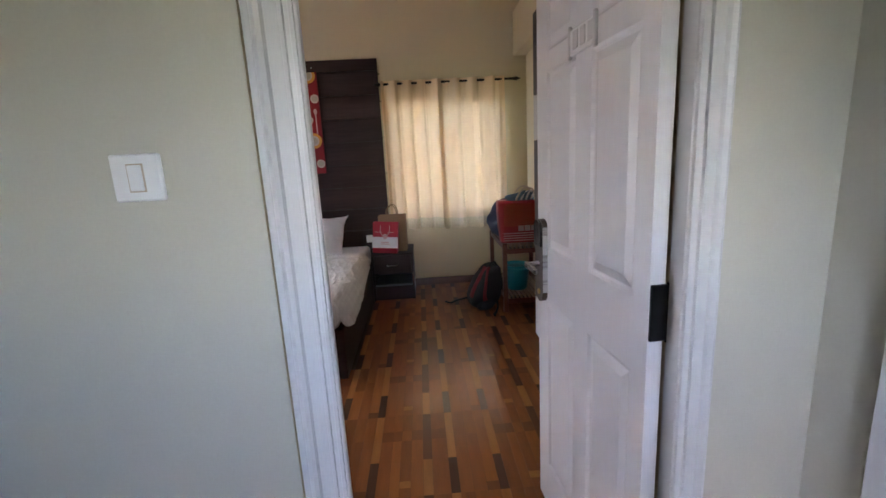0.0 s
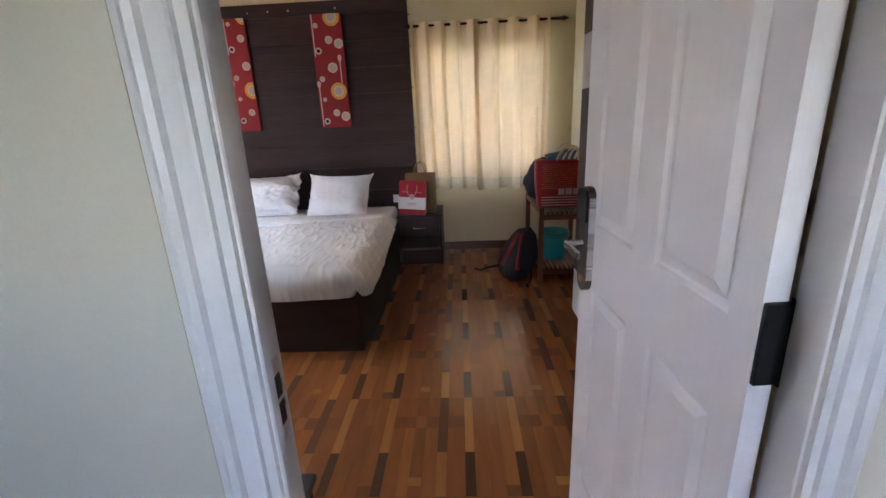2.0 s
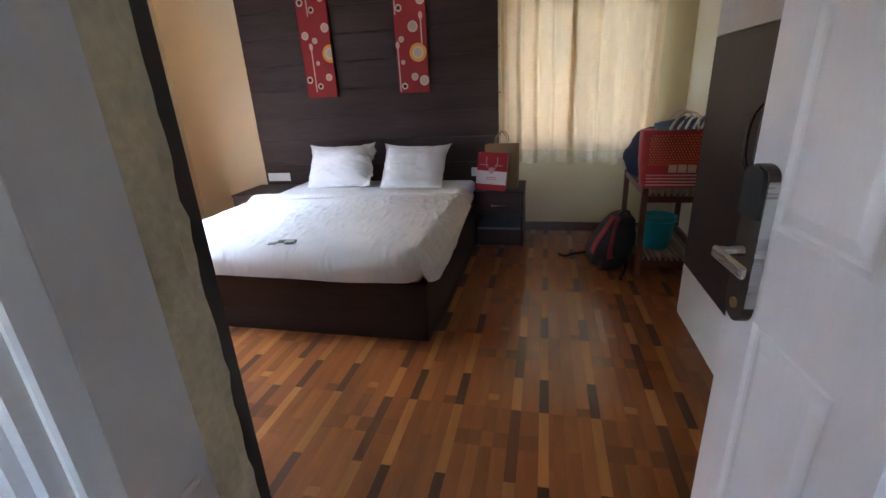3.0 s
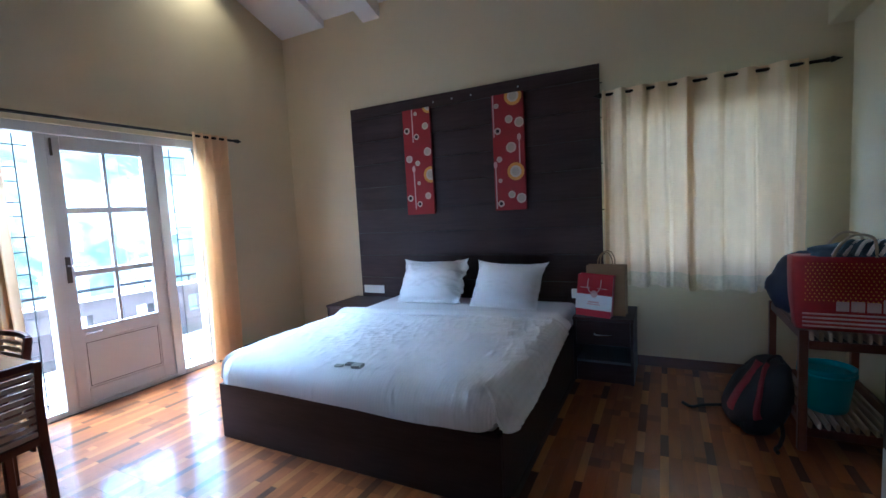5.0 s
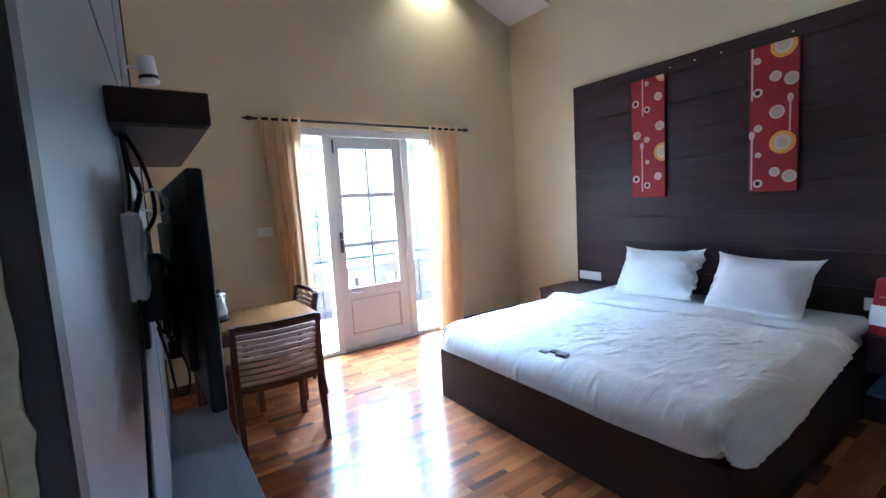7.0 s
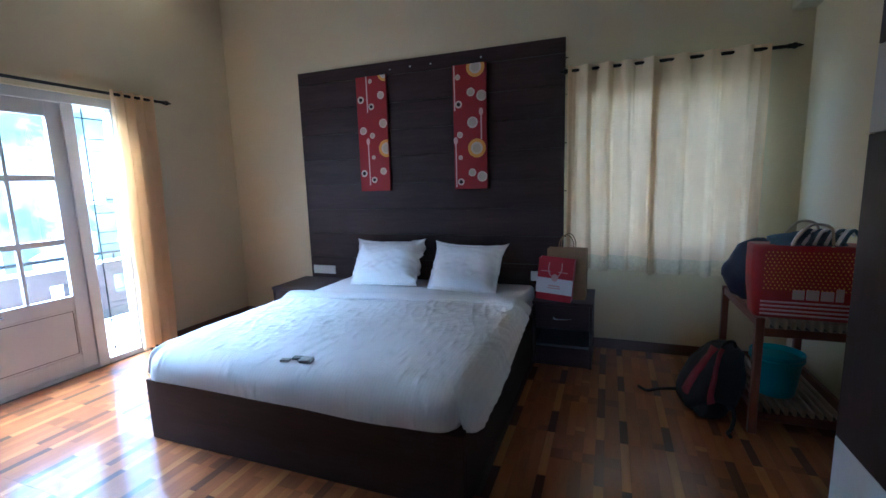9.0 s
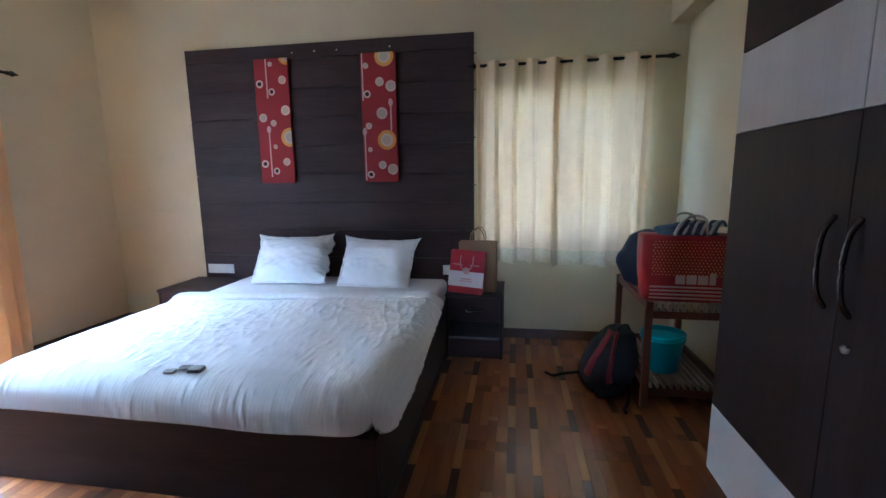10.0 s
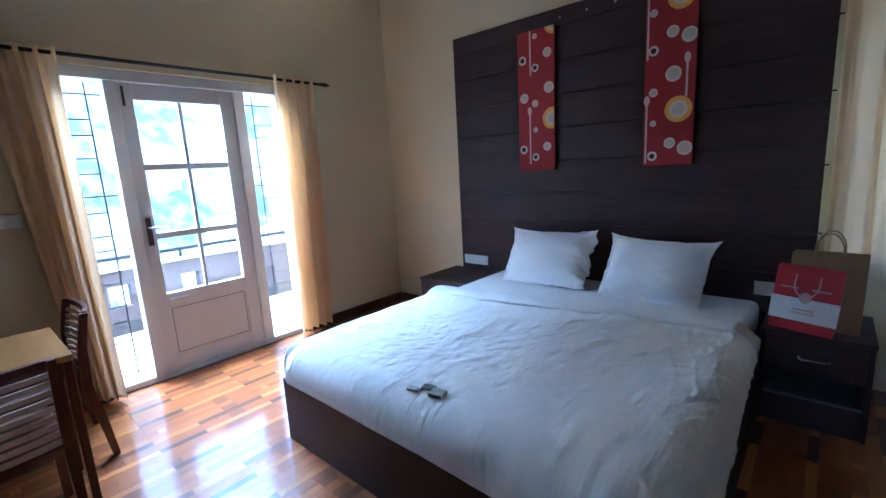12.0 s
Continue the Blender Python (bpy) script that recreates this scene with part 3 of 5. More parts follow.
# ---- balcony and the distance ----
bal = tagged(new("balcony_floor"), "pale tiled balcony floor", "balcony", "", "structure")
for i in range(4):
    for j in range(9):
        part("tile", box(-4.03 + i * 0.345, -3.69 + i * 0.345, 1.2 + j * 0.405, 1.6 + j * 0.405, -0.06, -0.02, 0.002), M_BALCONY, bal)
par = tagged(new("parapet"), "mauve balcony parapet with square openings and pale coping", "parapet", "", "structure")
part("parapet_wall", hollow_wall("x", -4.18, -4.04, 0.6, 6.2, -0.3, 0.62, [(y, y + 0.19, 0.25, 0.47) for y in (1.37, 2.01, 2.65, 3.29, 3.93, 4.57, 5.21)]), M_MAUVE_SHADED, par)
part("coping", box(-4.20, -4.02, 0.6, 6.2, 0.622, 0.645, 0.006), M_BALCONY, par, "pale coping")
part("dark_plinth", box(-4.036, -4.025, 0.6, 6.2, -0.02, 0.09), M_DARKTRIM, par)
rl = thing("balcony_railing", -4.12, 0.6, 0.650, 0, "dark metal rail above the balcony parapet", "railing")
part("handrail", rod((0, 0, 0.085), (0, 5.6, 0.085), 0.02), M_IRON, rl)
for i in range(5):
    part("post", rod((0, 0.15 + i * 1.3, -0.005), (0, 0.15 + i * 1.3, 0.085), 0.014), M_IRON, rl)


def hillside(u, v):
    y = (u - 0.5) * 900
    d = v
    h = 14 * math.sin(y * 0.011 + 1.0) + 10 * noise.noise(Vector((y * 0.02, d * 4, 0))) + 5 * noise.noise(Vector((y * 0.08, d * 14, 3)))
    return (-110 - d * 320, y, -28 + (230 + h * 3) * d ** 0.85 + 3 * noise.noise(Vector((y * 0.2, d * 40, 7))))


bk = setting("backdrop", sheet(120, 60, hillside), M_HILL, "wooded hillside far beyond the balcony, haze painted in and glowing", "hillside", True)
setting("ground", sheet(8, 8, lambda u, v: ((u - 0.5) * 6000, (v - 0.5) * 6000, -28.5)), M_SOIL, "far ground below the building", "ground")



def far_house(x, y, z, turn, w, d, h):
    """A small pale house with a hipped roof on the far slope."""
    ho = thing("house", x, y, z, turn, "small pale house far off on the hazy slope", "house", "houses on the far slope")
    part("wall", box(-w / 2, w / 2, -d / 2, d / 2, -3.0, h), M_FARWALL, ho)
    roof = bmesh.new()
    low = [roof.verts.new((sx * (w / 2 + 0.4), sy * (d / 2 + 0.4), h + 0.01)) for sx, sy in ((-1, -1), (1, -1), (1, 1), (-1, 1))]
    top = [roof.verts.new((sx * w * 0.22, 0, h + 1.7)) for sx in (-1, 1)]
    for f in ((low[0], low[1], top[1], top[0]), (low[2], low[3], top[0], top[1]), (low[1], low[2], top[1]), (low[3], low[0], top[0]), tuple(low)):
        roof.faces.new(f)
    part("roof", roof, M_FARROOF, ho)
    for k in (-0.3, 0.0, 0.3):
        part("window", box(w / 2, w / 2 + 0.05, k * d - 0.5, k * d + 0.5, h * 0.4, h * 0.75), M_FARROOF, ho)


spread = random.Random(7)
for i in range(24):
    v = spread.uniform(0.0, 0.10)
    x, y, z = hillside(0.5 + spread.uniform(14, 112) / 900, v)
    far_house(x, y, z, spread.uniform(-25, 25), spread.uniform(4, 7.5), spread.uniform(4, 6), spread.uniform(2.5, 5.0))

# ---- bed ----
bed = thing("bed", -0.075, 2.806, 0, 0, "king bed with dark wood box base and white bedding", "bed")
BX, BL = 0.961, 2.16
for nm, a in (("foot_board", (-BX, BX, 0, 0.03)), ("side_board", (-BX, -BX + 0.03, 0.031, BL)), ("side_board", (BX - 0.03, BX, 0.031, BL))):
    part(nm, box(*a, 0.0, 0.36, 0.003), M_WENGE, bed)
part("base_deck", box(-BX + 0.031, BX - 0.031, 0.031, BL, 0.28, 0.34), M_WENGE, bed)
part("mattress", box(-BX + 0.035, BX - 0.035, 0.04, BL - 0.005, 0.342, 0.528, 0.045, segments=4), M_SHEET, bed, "white sheeted mattress", True)


def fold(s, edge, r, flare=0.0):
    """Distance along the cloth to (outwards, down) past a rounded edge."""
    if s < edge - r:
        return s, 0.0
    q = s - (edge - r)
    if q < r * math.pi / 2:
        return edge - r + r * math.sin(q / r), r * (1 - math.cos(q / r))
    return edge + 0.018 * math.sin((q - r * 1.57) * 9) + flare * (q - r * 1.57), r + (q - r * math.pi / 2)


DL = 1.452


def duvet(u, v):
    p = v * DL
    s = (u - 0.5) * 2 * (BX + 0.085 + 0.075 * min(1.0, p / 0.9))
    nv = Vector((s * 1.0, p * 1.0, 0))
    droop = 0.05 * noise.noise(Vector((s * 1.6, 2.2, 0.4))) + 0.03 * math.exp(-((s - 0.45) / 0.25) ** 2)
    x, dx = fold(abs(s), BX + 0.025, 0.125, 0.35) if s > 0 else fold(-s, BX + 0.002, 0.085)
    x = math.copysign(x, s)
    yy, dy = fold(max(0.0, p) if p > 0 else 0.0, 1.345, 0.14)
    cx, cy, ex, ey = BX + (0.025 if s > 0 else 0.002) - 0.17, 1.345 - 0.17, abs(x), yy
    if ex > cx and ey > cy:
        k = max(ex - cx, ey - cy) / math.hypot(ex - cx, ey - cy)
        x, yy = math.copysign(cx + (ex - cx) * k, s), cy + (ey - cy) * k
    y = 1.30 - yy
    down = (dx ** 4 + dy ** 4) ** 0.25 - 0.45 * min(dx, dy)
    over = min(1.0, down / 0.08)
    z = 0.558 - down * (1.0 + droop * 2)
    d1, d2 = s * 0.75 + p * 0.66, -s * 0.66 + p * 0.75
    d3, d4 = s * 0.95 - p * 0.3, s * 0.3 + p * 0.95
    amp = (1 - over) * max(0.15, min(1.0, 0.65 + 1.1 * noise.noise(Vector((s * 1.1 + 3, p * 1.3, 2))))) * min(1.0, 0.35 + p) * max(0.45, min(1.0, 0.8 + 0.5 * s)) * max(0.3, min(1.0, 1 - 0.7 * (p - 0.8) / 0.3))
    z += (1 - over) * (0.014 * noise.noise(nv * 2.0) + 0.005 * noise.noise(nv * 7))
    z += amp * (0.012 * (1 - abs(noise.noise(Vector((d1 * 6.5, d2 * 1.8, 1))))) ** 6 + 0.009 * (1 - abs(noise.noise(Vector((d3 * 11, d4 * 3.2, 7))))) ** 6)
    z += amp * (0.012 * (1 - abs(noise.noise(Vector((d1 * 21, d2 * 6, 4))))) ** 5 + 0.008 * (1 - abs(noise.noise(Vector((d1 * 36, d2 * 9, 6))))) ** 4)
    pleat = over * (0.012 * noise.noise(Vector((s * 3, p * 1.3, 4))) + 0.0025 * noise.noise(Vector((s * 11, p * 2, 9))) + 0.0025 * max(0.0, s) * noise.noise(Vector((s * 30, p * 4, 2))))
    if dy >= dx and dy > 0.02:
        y -= pleat * (0.2 + 1.1 * max(0.0, min(1.0, (s - 0.1) / 0.5)))
    elif dx > 0.02:
        x += math.copysign(0.012 * noise.noise(Vector((p * 6, s, 4))) + 0.008 * noise.noise(Vector((p * 18, s, 2))), s) * over
    y += (0.09 + 0.08 * s / BX) * max(0.0, 1 - p / 1.1)
    near_head = max(0.0, 1 - p / 0.10)
    z += 0.016 * math.sin(min(1.0, p / 0.12) * math.pi) + near_head * -0.02
    y += near_head * 0.03 * noise.noise(Vector((s * 2.0, 0, 8)))
    return (x, y, max(z, 0.30 + 0.02 * noise.noise(nv * 3)))


dv = new("duvet", finish("duvet", sheet(320, 230, duvet), M_DUVET, True))
dv.matrix_world = pose(-0.072, 2.806, 0)
tagged(dv, "crumpled white duvet draped over the bed", "duvet")
sol = dv.modifiers.new("thickness", "SOLIDIFY")
sol.thickness, sol.offset = 0.012, -1


def top_roll(u, v):
    s = (u - 0.5) * 2 * (BX + 0.03)
    a = v * 2 * math.pi
    wob = 0.012 * noise.noise(Vector((s * 3, 1, 1))) + 0.006 * noise.noise(Vector((s * 9, 1, 4)))
    edge = max(0.0, abs(s) - (BX - 0.06))
    return (s, 1.325 + 0.14 * s / BX + 0.075 * math.cos(a) + wob * 2, 0.570 + 0.026 * math.sin(a) * (1 + 9 * wob) - edge * 0.9)


tr = new("duvet_fold", finish("duvet_fold", sheet(90, 14, top_roll), M_SHEET, True))
tr.parent = dv


def pillow_mesh(seed, loose):
    """A plump pillow in a case with soft pulled corners; loose: how far its open end is crumpled."""
    made = bmesh.new()
    w, h, n = 0.335, 0.222, 52
    sides = []
    for side in (1, -1):
        g = []
        for i in range(n + 1):
            row = []
            for j in range(n + 1):
                p, q = i / n * 2 - 1, j / n * 2 - 1
                pe, qe = min(1.0, abs(p) / 0.92), min(1.0, abs(q) / 0.89)
                t = max(0.0, (1 - pe ** 3.2) * (1 - qe ** 3.2)) ** 0.55
                ear = (0.13 if p * loose <= 0.4 else 0.05) * (abs(p) * abs(q)) ** 5 if q > 0 else 0.015 * (abs(p) * abs(q)) ** 4
                sag = -0.035 * (1 - p * p) * max(0.0, q) ** 3
                nz = noise.noise(Vector((p * 2.0, q * 2.0, seed))) * 0.020 + noise.noise(Vector((p * 6, q * 6, seed + 3))) * 0.006
                end = max(0.0, (p - 0.55) / 0.45) * loose
                crumple = end * (0.030 * math.sin(q * 7 + 3 * p + seed) + 0.022 * noise.noise(Vector((p * 7, q * 9, seed))))
                rim = 0.016 * noise.noise(Vector((p * 5, q * 5, seed + 9))) * (1 - t)
                row.append(made.verts.new((p * w * (1 + ear) + end * 0.03 * noise.noise(Vector((q * 5, seed, 1))), side * (0.004 + 0.104 * t) + t * nz + rim + crumple, (q + sag) * h * (1 + ear))))
            g.append(row)
        for i in range(n):
            for j in range(n):
                made.faces.new((g[i][j], g[i + 1][j], g[i + 1][j + 1], g[i][j + 1]))
        sides.append([g[i][0] for i in range(n + 1)] + [g[n][j] for j in range(1, n + 1)] + [g[i][n] for i in range(n - 1, -1, -1)] + [g[0][j] for j in range(n - 1, 0, -1)])
    one, two = sides
    for i in range(len(one)):
        k = (i + 1) % len(one)
        made.faces.new((one[i], one[k], two[k], two[i]))
    return made


for x, rz, seed, ry, loose, lab in ((-0.455, 2, 1.0, -1, 1.0, "plump white pillow with a loose crumpled end, leaning on the headboard"), (0.295, -3, 5.0, 1, 0.15, "plump smooth white pillow leaning on the dark headboard")):
    pl = new("pillow", finish("pillow", pillow_mesh(seed, loose), M_SHEET, True))
    pl.matrix_world = Matrix.Translation((x, 4.715, 0.722 if loose > 0.5 else 0.704)) @ pose(0, 0, 0, -36, ry, rz) @ Matrix.Diagonal((0.98 if loose > 0.5 else 0.91, 1, 1, 1))
    tagged(pl, lab, "pillow", "pillows on the bed")

# cartons lying on the duvet
nb = thing("folded_carton", 0.0, 2.905, 0.0, 12, "small grey-green printed cartons lying on the duvet", "carton")
top_z = max(duvet(0.5 + (q + 0.072) / (2 * (BX + 0.16)), (1.30 - 0.099 - r) / DL)[2] for q in (-0.09, -0.04, 0.0, 0.05) for r in (-0.03, 0.0, 0.03))
nb.matrix_world = pose(0.0, 2.905, top_z - 0.001, 0, 0, 12) @ Matrix.Diagonal((1.12, 1.12, 0.75, 1))
part("carton_body", box(-0.003, 0.052, -0.03, 0.015, 0, 0.024, 0.002), M_SILVER, nb)
part("end_panel", box(0.004, 0.045, -0.0315, -0.0302, 0.003, 0.021), M_NOTEPRINT, nb, "dark printed end")
part("flap", box(-0.052, -0.005, 0.004, 0.036, 0.0, 0.014, 0.001), M_NOTEPRINT, nb, "dark printed flap")
part("flap", box(-0.098, -0.056, -0.020, 0.008, 0.0, 0.012, 0.001), M_SILVER, nb, "grey printed flap")

# ---- headboard panelling and pictures ----
hp = thing("headboard_panel", -0.2075, 4.985, 0, 0, "tall headboard of dark wenge boards with grooves", "headboard")
part("backing", box(-1.29, 1.29, 0.0, 0.013, 0.0, 2.54), M_DARKTRIM, hp)
zs = [0.0, 0.215, 0.46, 0.705, 0.95, 1.195, 1.44, 1.685, 1.93, 2.175, 2.42, 2.545]
for z0, z1 in zip(zs, zs[1:]):
    part("board", box(-1.2925, 1.2925, -0.015, -0.0005, z0 + 0.003, z1 - 0.003, 0.002), M_WENGE, hp)
for z in (0.95, 1.33, 1.72, 2.10, 2.38):
    part("edge_clip", box(1.2925, 1.312, -0.006, 0.0, z, z + 0.008), M_IRON, hp)
for x in (-0.26, -0.06, 0.14, 0.60):
    part("hook", rod((x, -0.016, 2.475), (x, -0.03, 2.468), 0.006), M_STEEL, hp)

SPOTS = {"a": [("w", .49, .044, .022), ("o", .97, -.01, .077), ("e", .145, .195, .037), ("w", .82, .17, .039), ("e", .49, .26, .033), ("w", .86, .41, .046), ("w", .18, .464, .041), ("w", .48, .51, .03),
               ("o", .94, .627, .09), ("w", .49, .70, .022), ("e", .14, .84, .037), ("w", .80, .826, .037), ("e", .48, .90, .033)],
         "b": [("o", .69, .03, .09), ("w", .155, .095, .026), ("w", .54, .22, .04), ("w", .86, .255, .05), ("e", .17, .31, .035), ("w", .58, .46, .053), ("w", .19, .555, .03), ("o", .70, .668, .09),
               ("w", .2, .74, .022), ("w", .55, .865, .038), ("w", .85, .90, .05), ("e", .2, .94, .034)]}
STICKS = {"a": [(.36, 0.0, .31, False), (.33, .56, .95, True)], "b": [(.05, 0.0, .36, False), (.84, .38, .60, True), (.06, .60, .985, True)]}


def disc(cx, cz, r, w, h, y):
    pts = [(min(w / 2 - 0.001, max(-w / 2 + 0.001, cx + r * math.cos(a))), min(h / 2 - 0.001, max(-h / 2 + 0.001, cz + r * math.sin(a)))) for a in np.linspace(0, 2 * math.pi, 29)[:-1]]
    return plate(pts, y, y + 0.0012)


def picture(kind, x0, x1, z0, z1):
    w, h = x1 - x0, z1 - z0
    p = thing("wall_picture", (x0 + x1) / 2, 4.968, (z0 + z1) / 2, 0, "narrow red canvas picture with cream and orange circles", "picture", "pictures on the headboard")
    part("canvas", box(-w / 2, w / 2, -0.025, 0, -h / 2, h / 2, 0.002), M_RED, p)
    part("edge_strip", box(-w / 2 - 0.004, -w / 2 - 0.0005, -0.024, 0, -h / 2, h / 2), M_DARKTRIM, p)
    for k, u, v, r in SPOTS[kind]:
        cx, cz = (u - 0.5) * w, (0.5 - v) * h
        rings = {"w": ((1, M_CREAMDOT), (0.72, M_GREYDOT)), "o": ((1, M_ORANGEDOT), (0.66, M_CREAMDOT), (0.46, M_GREYDOT)), "e": ((1, M_CREAMDOT), (0.55, M_BLACKDOT))}[k]
        for i, (share, m) in enumerate(rings):
            part("printed_circle", disc(cx, cz, r * share * 0.9, w, h, -0.0268 - i * 0.0014), m, p)
    for u, v0, v1, head in STICKS[kind]:
        cx = (u - 0.5) * w
        part("printed_stick", box(cx - 0.006, cx + 0.006, -0.0264, -0.0252, (0.5 - v1) * h + 0.001, (0.5 - v0) * h - 0.001), M_PINKPRINT, p)
        if head:
            part("printed_spoon_head", plate([(cx + 0.019 * math.cos(a), (0.5 - v0) * h + 0.032 * math.sin(a)) for a in np.linspace(0, 2 * math.pi, 17)[:-1]], -0.0282, -0.0268), M_PINKPRINT, p)


picture("a", -0.825, -0.51, 1.372, 2.428)
picture("b", 0.14, 0.44, 1.370, 2.425)

for x0, x1, z0, z1, lab in ((-1.468, -1.20, 0.528, 0.615, "wide white socket plate on the dark headboard"), (0.812, 0.947, 0.56, 0.645, "white socket plate on the dark headboard")):
    s = thing("socket_plate", (x0 + x1) / 2, 4.9695, (z0 + z1) / 2, 0, lab, "socket")
    w, h = (x1 - x0) / 2, (z1 - z0) / 2
    part("plate", box(-w, w, -0.010, -0.0005, -h, h, 0.003), M_WHITEPLASTIC, s)
    n = 4 if w > 0.1 else 2
    for i in range(n):
        cx = -w + (i + 0.5) * 2 * w / n
        part("switch_key", box(cx - w / n * 0.75, cx + w / n * 0.75, -0.013, -0.0102, -h * 0.6, h * 0.6, 0.001), M_WHITEPLASTIC, s)

# ---- bedside tables ----


def nightstand(x0, x1, y0, z1, label):
    w, d = x1 - x0, 4.968 - y0
    ns = thing("nightstand", x0, y0, 0, 0, label, "nightstand", "bedside tables")
    part("top", box(-0.004, w + 0.004, -0.012, d, z1 - 0.025, z1, 0.003), M_WENGE, ns)
    for a in (0.0, w - 0.022):
        part("side", box(a, a + 0.022, 0.0, d, 0.0, z1 - 0.0255, 0.002), M_WENGE_V, ns)
    part("back", box(0.0225, w - 0.0225, d - 0.02, d - 0.002, 0.0, z1 - 0.026), M_WENGE, ns)
    dr = part("drawer", box(0.024, w - 0.024, 0.001, d - 0.03, z1 - 0.215, z1 - 0.029, 0.002), M_WENGE, ns)
    part("handle", tube([(w / 2 - 0.06, 0.0, z1 - 0.125), (w / 2 - 0.045, -0.022, z1 - 0.13), (w / 2 + 0.045, -0.022, z1 - 0.13), (w / 2 + 0.06, 0.0, z1 - 0.125)], 0.005), M_STEEL, dr, "chrome bow handle")
    part("shelf", box(0.0225, w - 0.0225, 0.012, d - 0.021, z1 - 0.36, z1 - 0.342, 0.001), M_GREY, ns, "grey-topped open shelf")
    part("plinth_panel", box(0.0225, w - 0.0225, 0.015, 0.035, 0.0, z1 - 0.362), M_WENGE, ns)
    return ns


nightstand(0.905, 1.343, 4.497, 0.512, "dark wood nightstand with drawer and open shelf")
nightstand(-1.575, -1.075, 4.455, 0.488, "dark wood nightstand tucked beside the bed")


def carrier(name, x, y, z, rz, w, d, h, label, body, tilt=0.0):
    b = thing(name, x, y, z, rz, label, "paper bag")
    made = bmesh.new()
    top = [(-w / 2, -d / 2), (w / 2, -d / 2), (w / 2 - 0.004, 0), (w / 2, d / 2), (-w / 2, d / 2), (-w / 2 + 0.004, 0)]
    rings = []
    for zz, squeeze in ((0, 1), (h * 0.5, 0.97), (h, 0.9)):
        rings.append([made.verts.new((px + 0.003 * noise.noise(Vector((px * 9, zz * 9, w))), py * squeeze + tilt * zz, zz)) for px, py in top])
    made.faces.new(rings[0])
    for a, c in zip(rings, rings[1:]):
        for i in range(6):
            made.faces.new((a[i], a[(i + 1) % 6], c[(i + 1) % 6], c[i]))
    part("bag_body", made, body, b)
    return b


kb = carrier("kraft_bag", 1.145, 4.655, 0.5125, -4, 0.29, 0.12, 0.39, "brown kraft paper carrier bag standing on the nightstand", M_KRAFT)
for y in (-0.05, 0.05):
    part("handle", tube([(-0.055, y, 0.39), (-0.05, y, 0.445), (-0.02, y + 0.01, 0.49), (0.02, y + 0.01, 0.49), (0.05, y, 0.445), (0.055, y, 0.39)], 0.004), M_KRAFT, kb, "twisted paper handle")
rb = carrier("gift_bag", 1.060, 4.535, 0.5125, -5, 0.262, 0.09, 0.318, "red and white glossy paper gift bag on the nightstand", M_BAGPAPER, 0.06)
rb.matrix_world = pose(1.060, 4.535, 0.5215, 0, 4, -5)
part("white_band", plate([(-0.129, 0.045), (0.129, 0.045), (0.129, 0.145), (-0.129, 0.145)], -0.054, -0.050), M_WHITEPAPER, rb, "white lower band", m=pose(0, 0, 0, -3.5) @ Matrix.Diagonal((1.04, 1, 1.16, 1)))
part("emblem", plate([(0.024 * math.cos(a), 0.150 + 0.024 * math.sin(a)) for a in np.linspace(0, 2 * math.pi, 21)[:-1]], -0.0565, -0.0545), M_PINKPRINT, rb, "round grey emblem", m=pose(0, 0, 0, -3.5) @ Matrix.Diagonal((1.04, 1, 1.16, 1)))
for x0, x1, z0, z1 in ((-0.04, 0.04, 0.092, 0.101), (-0.045, 0.045, 0.078, 0.085), (-0.10, -0.03, 0.187, 0.192), (0.02, 0.09, 0.187, 0.192)):
    part("print_bar", box(x0, x1, -0.0555, -0.0545, z0, z1), M_PINKPRINT, rb, m=pose(0, 0, 0, -3.5) @ Matrix.Diagonal((1.04, 1, 1.16, 1)))
part("cord_handle", tube([(-0.045, -0.037, 0.252), (-0.047, -0.044, 0.20), (-0.025, -0.052, 0.165), (0.02, -0.052, 0.165), (0.043, -0.044, 0.20), (0.045, -0.037, 0.252)], 0.0035), M_PINKPRINT, rb, "pale cord handle", m=Matrix.Diagonal((1.04, 1, 1.16, 1)))

# ---- curtains ----


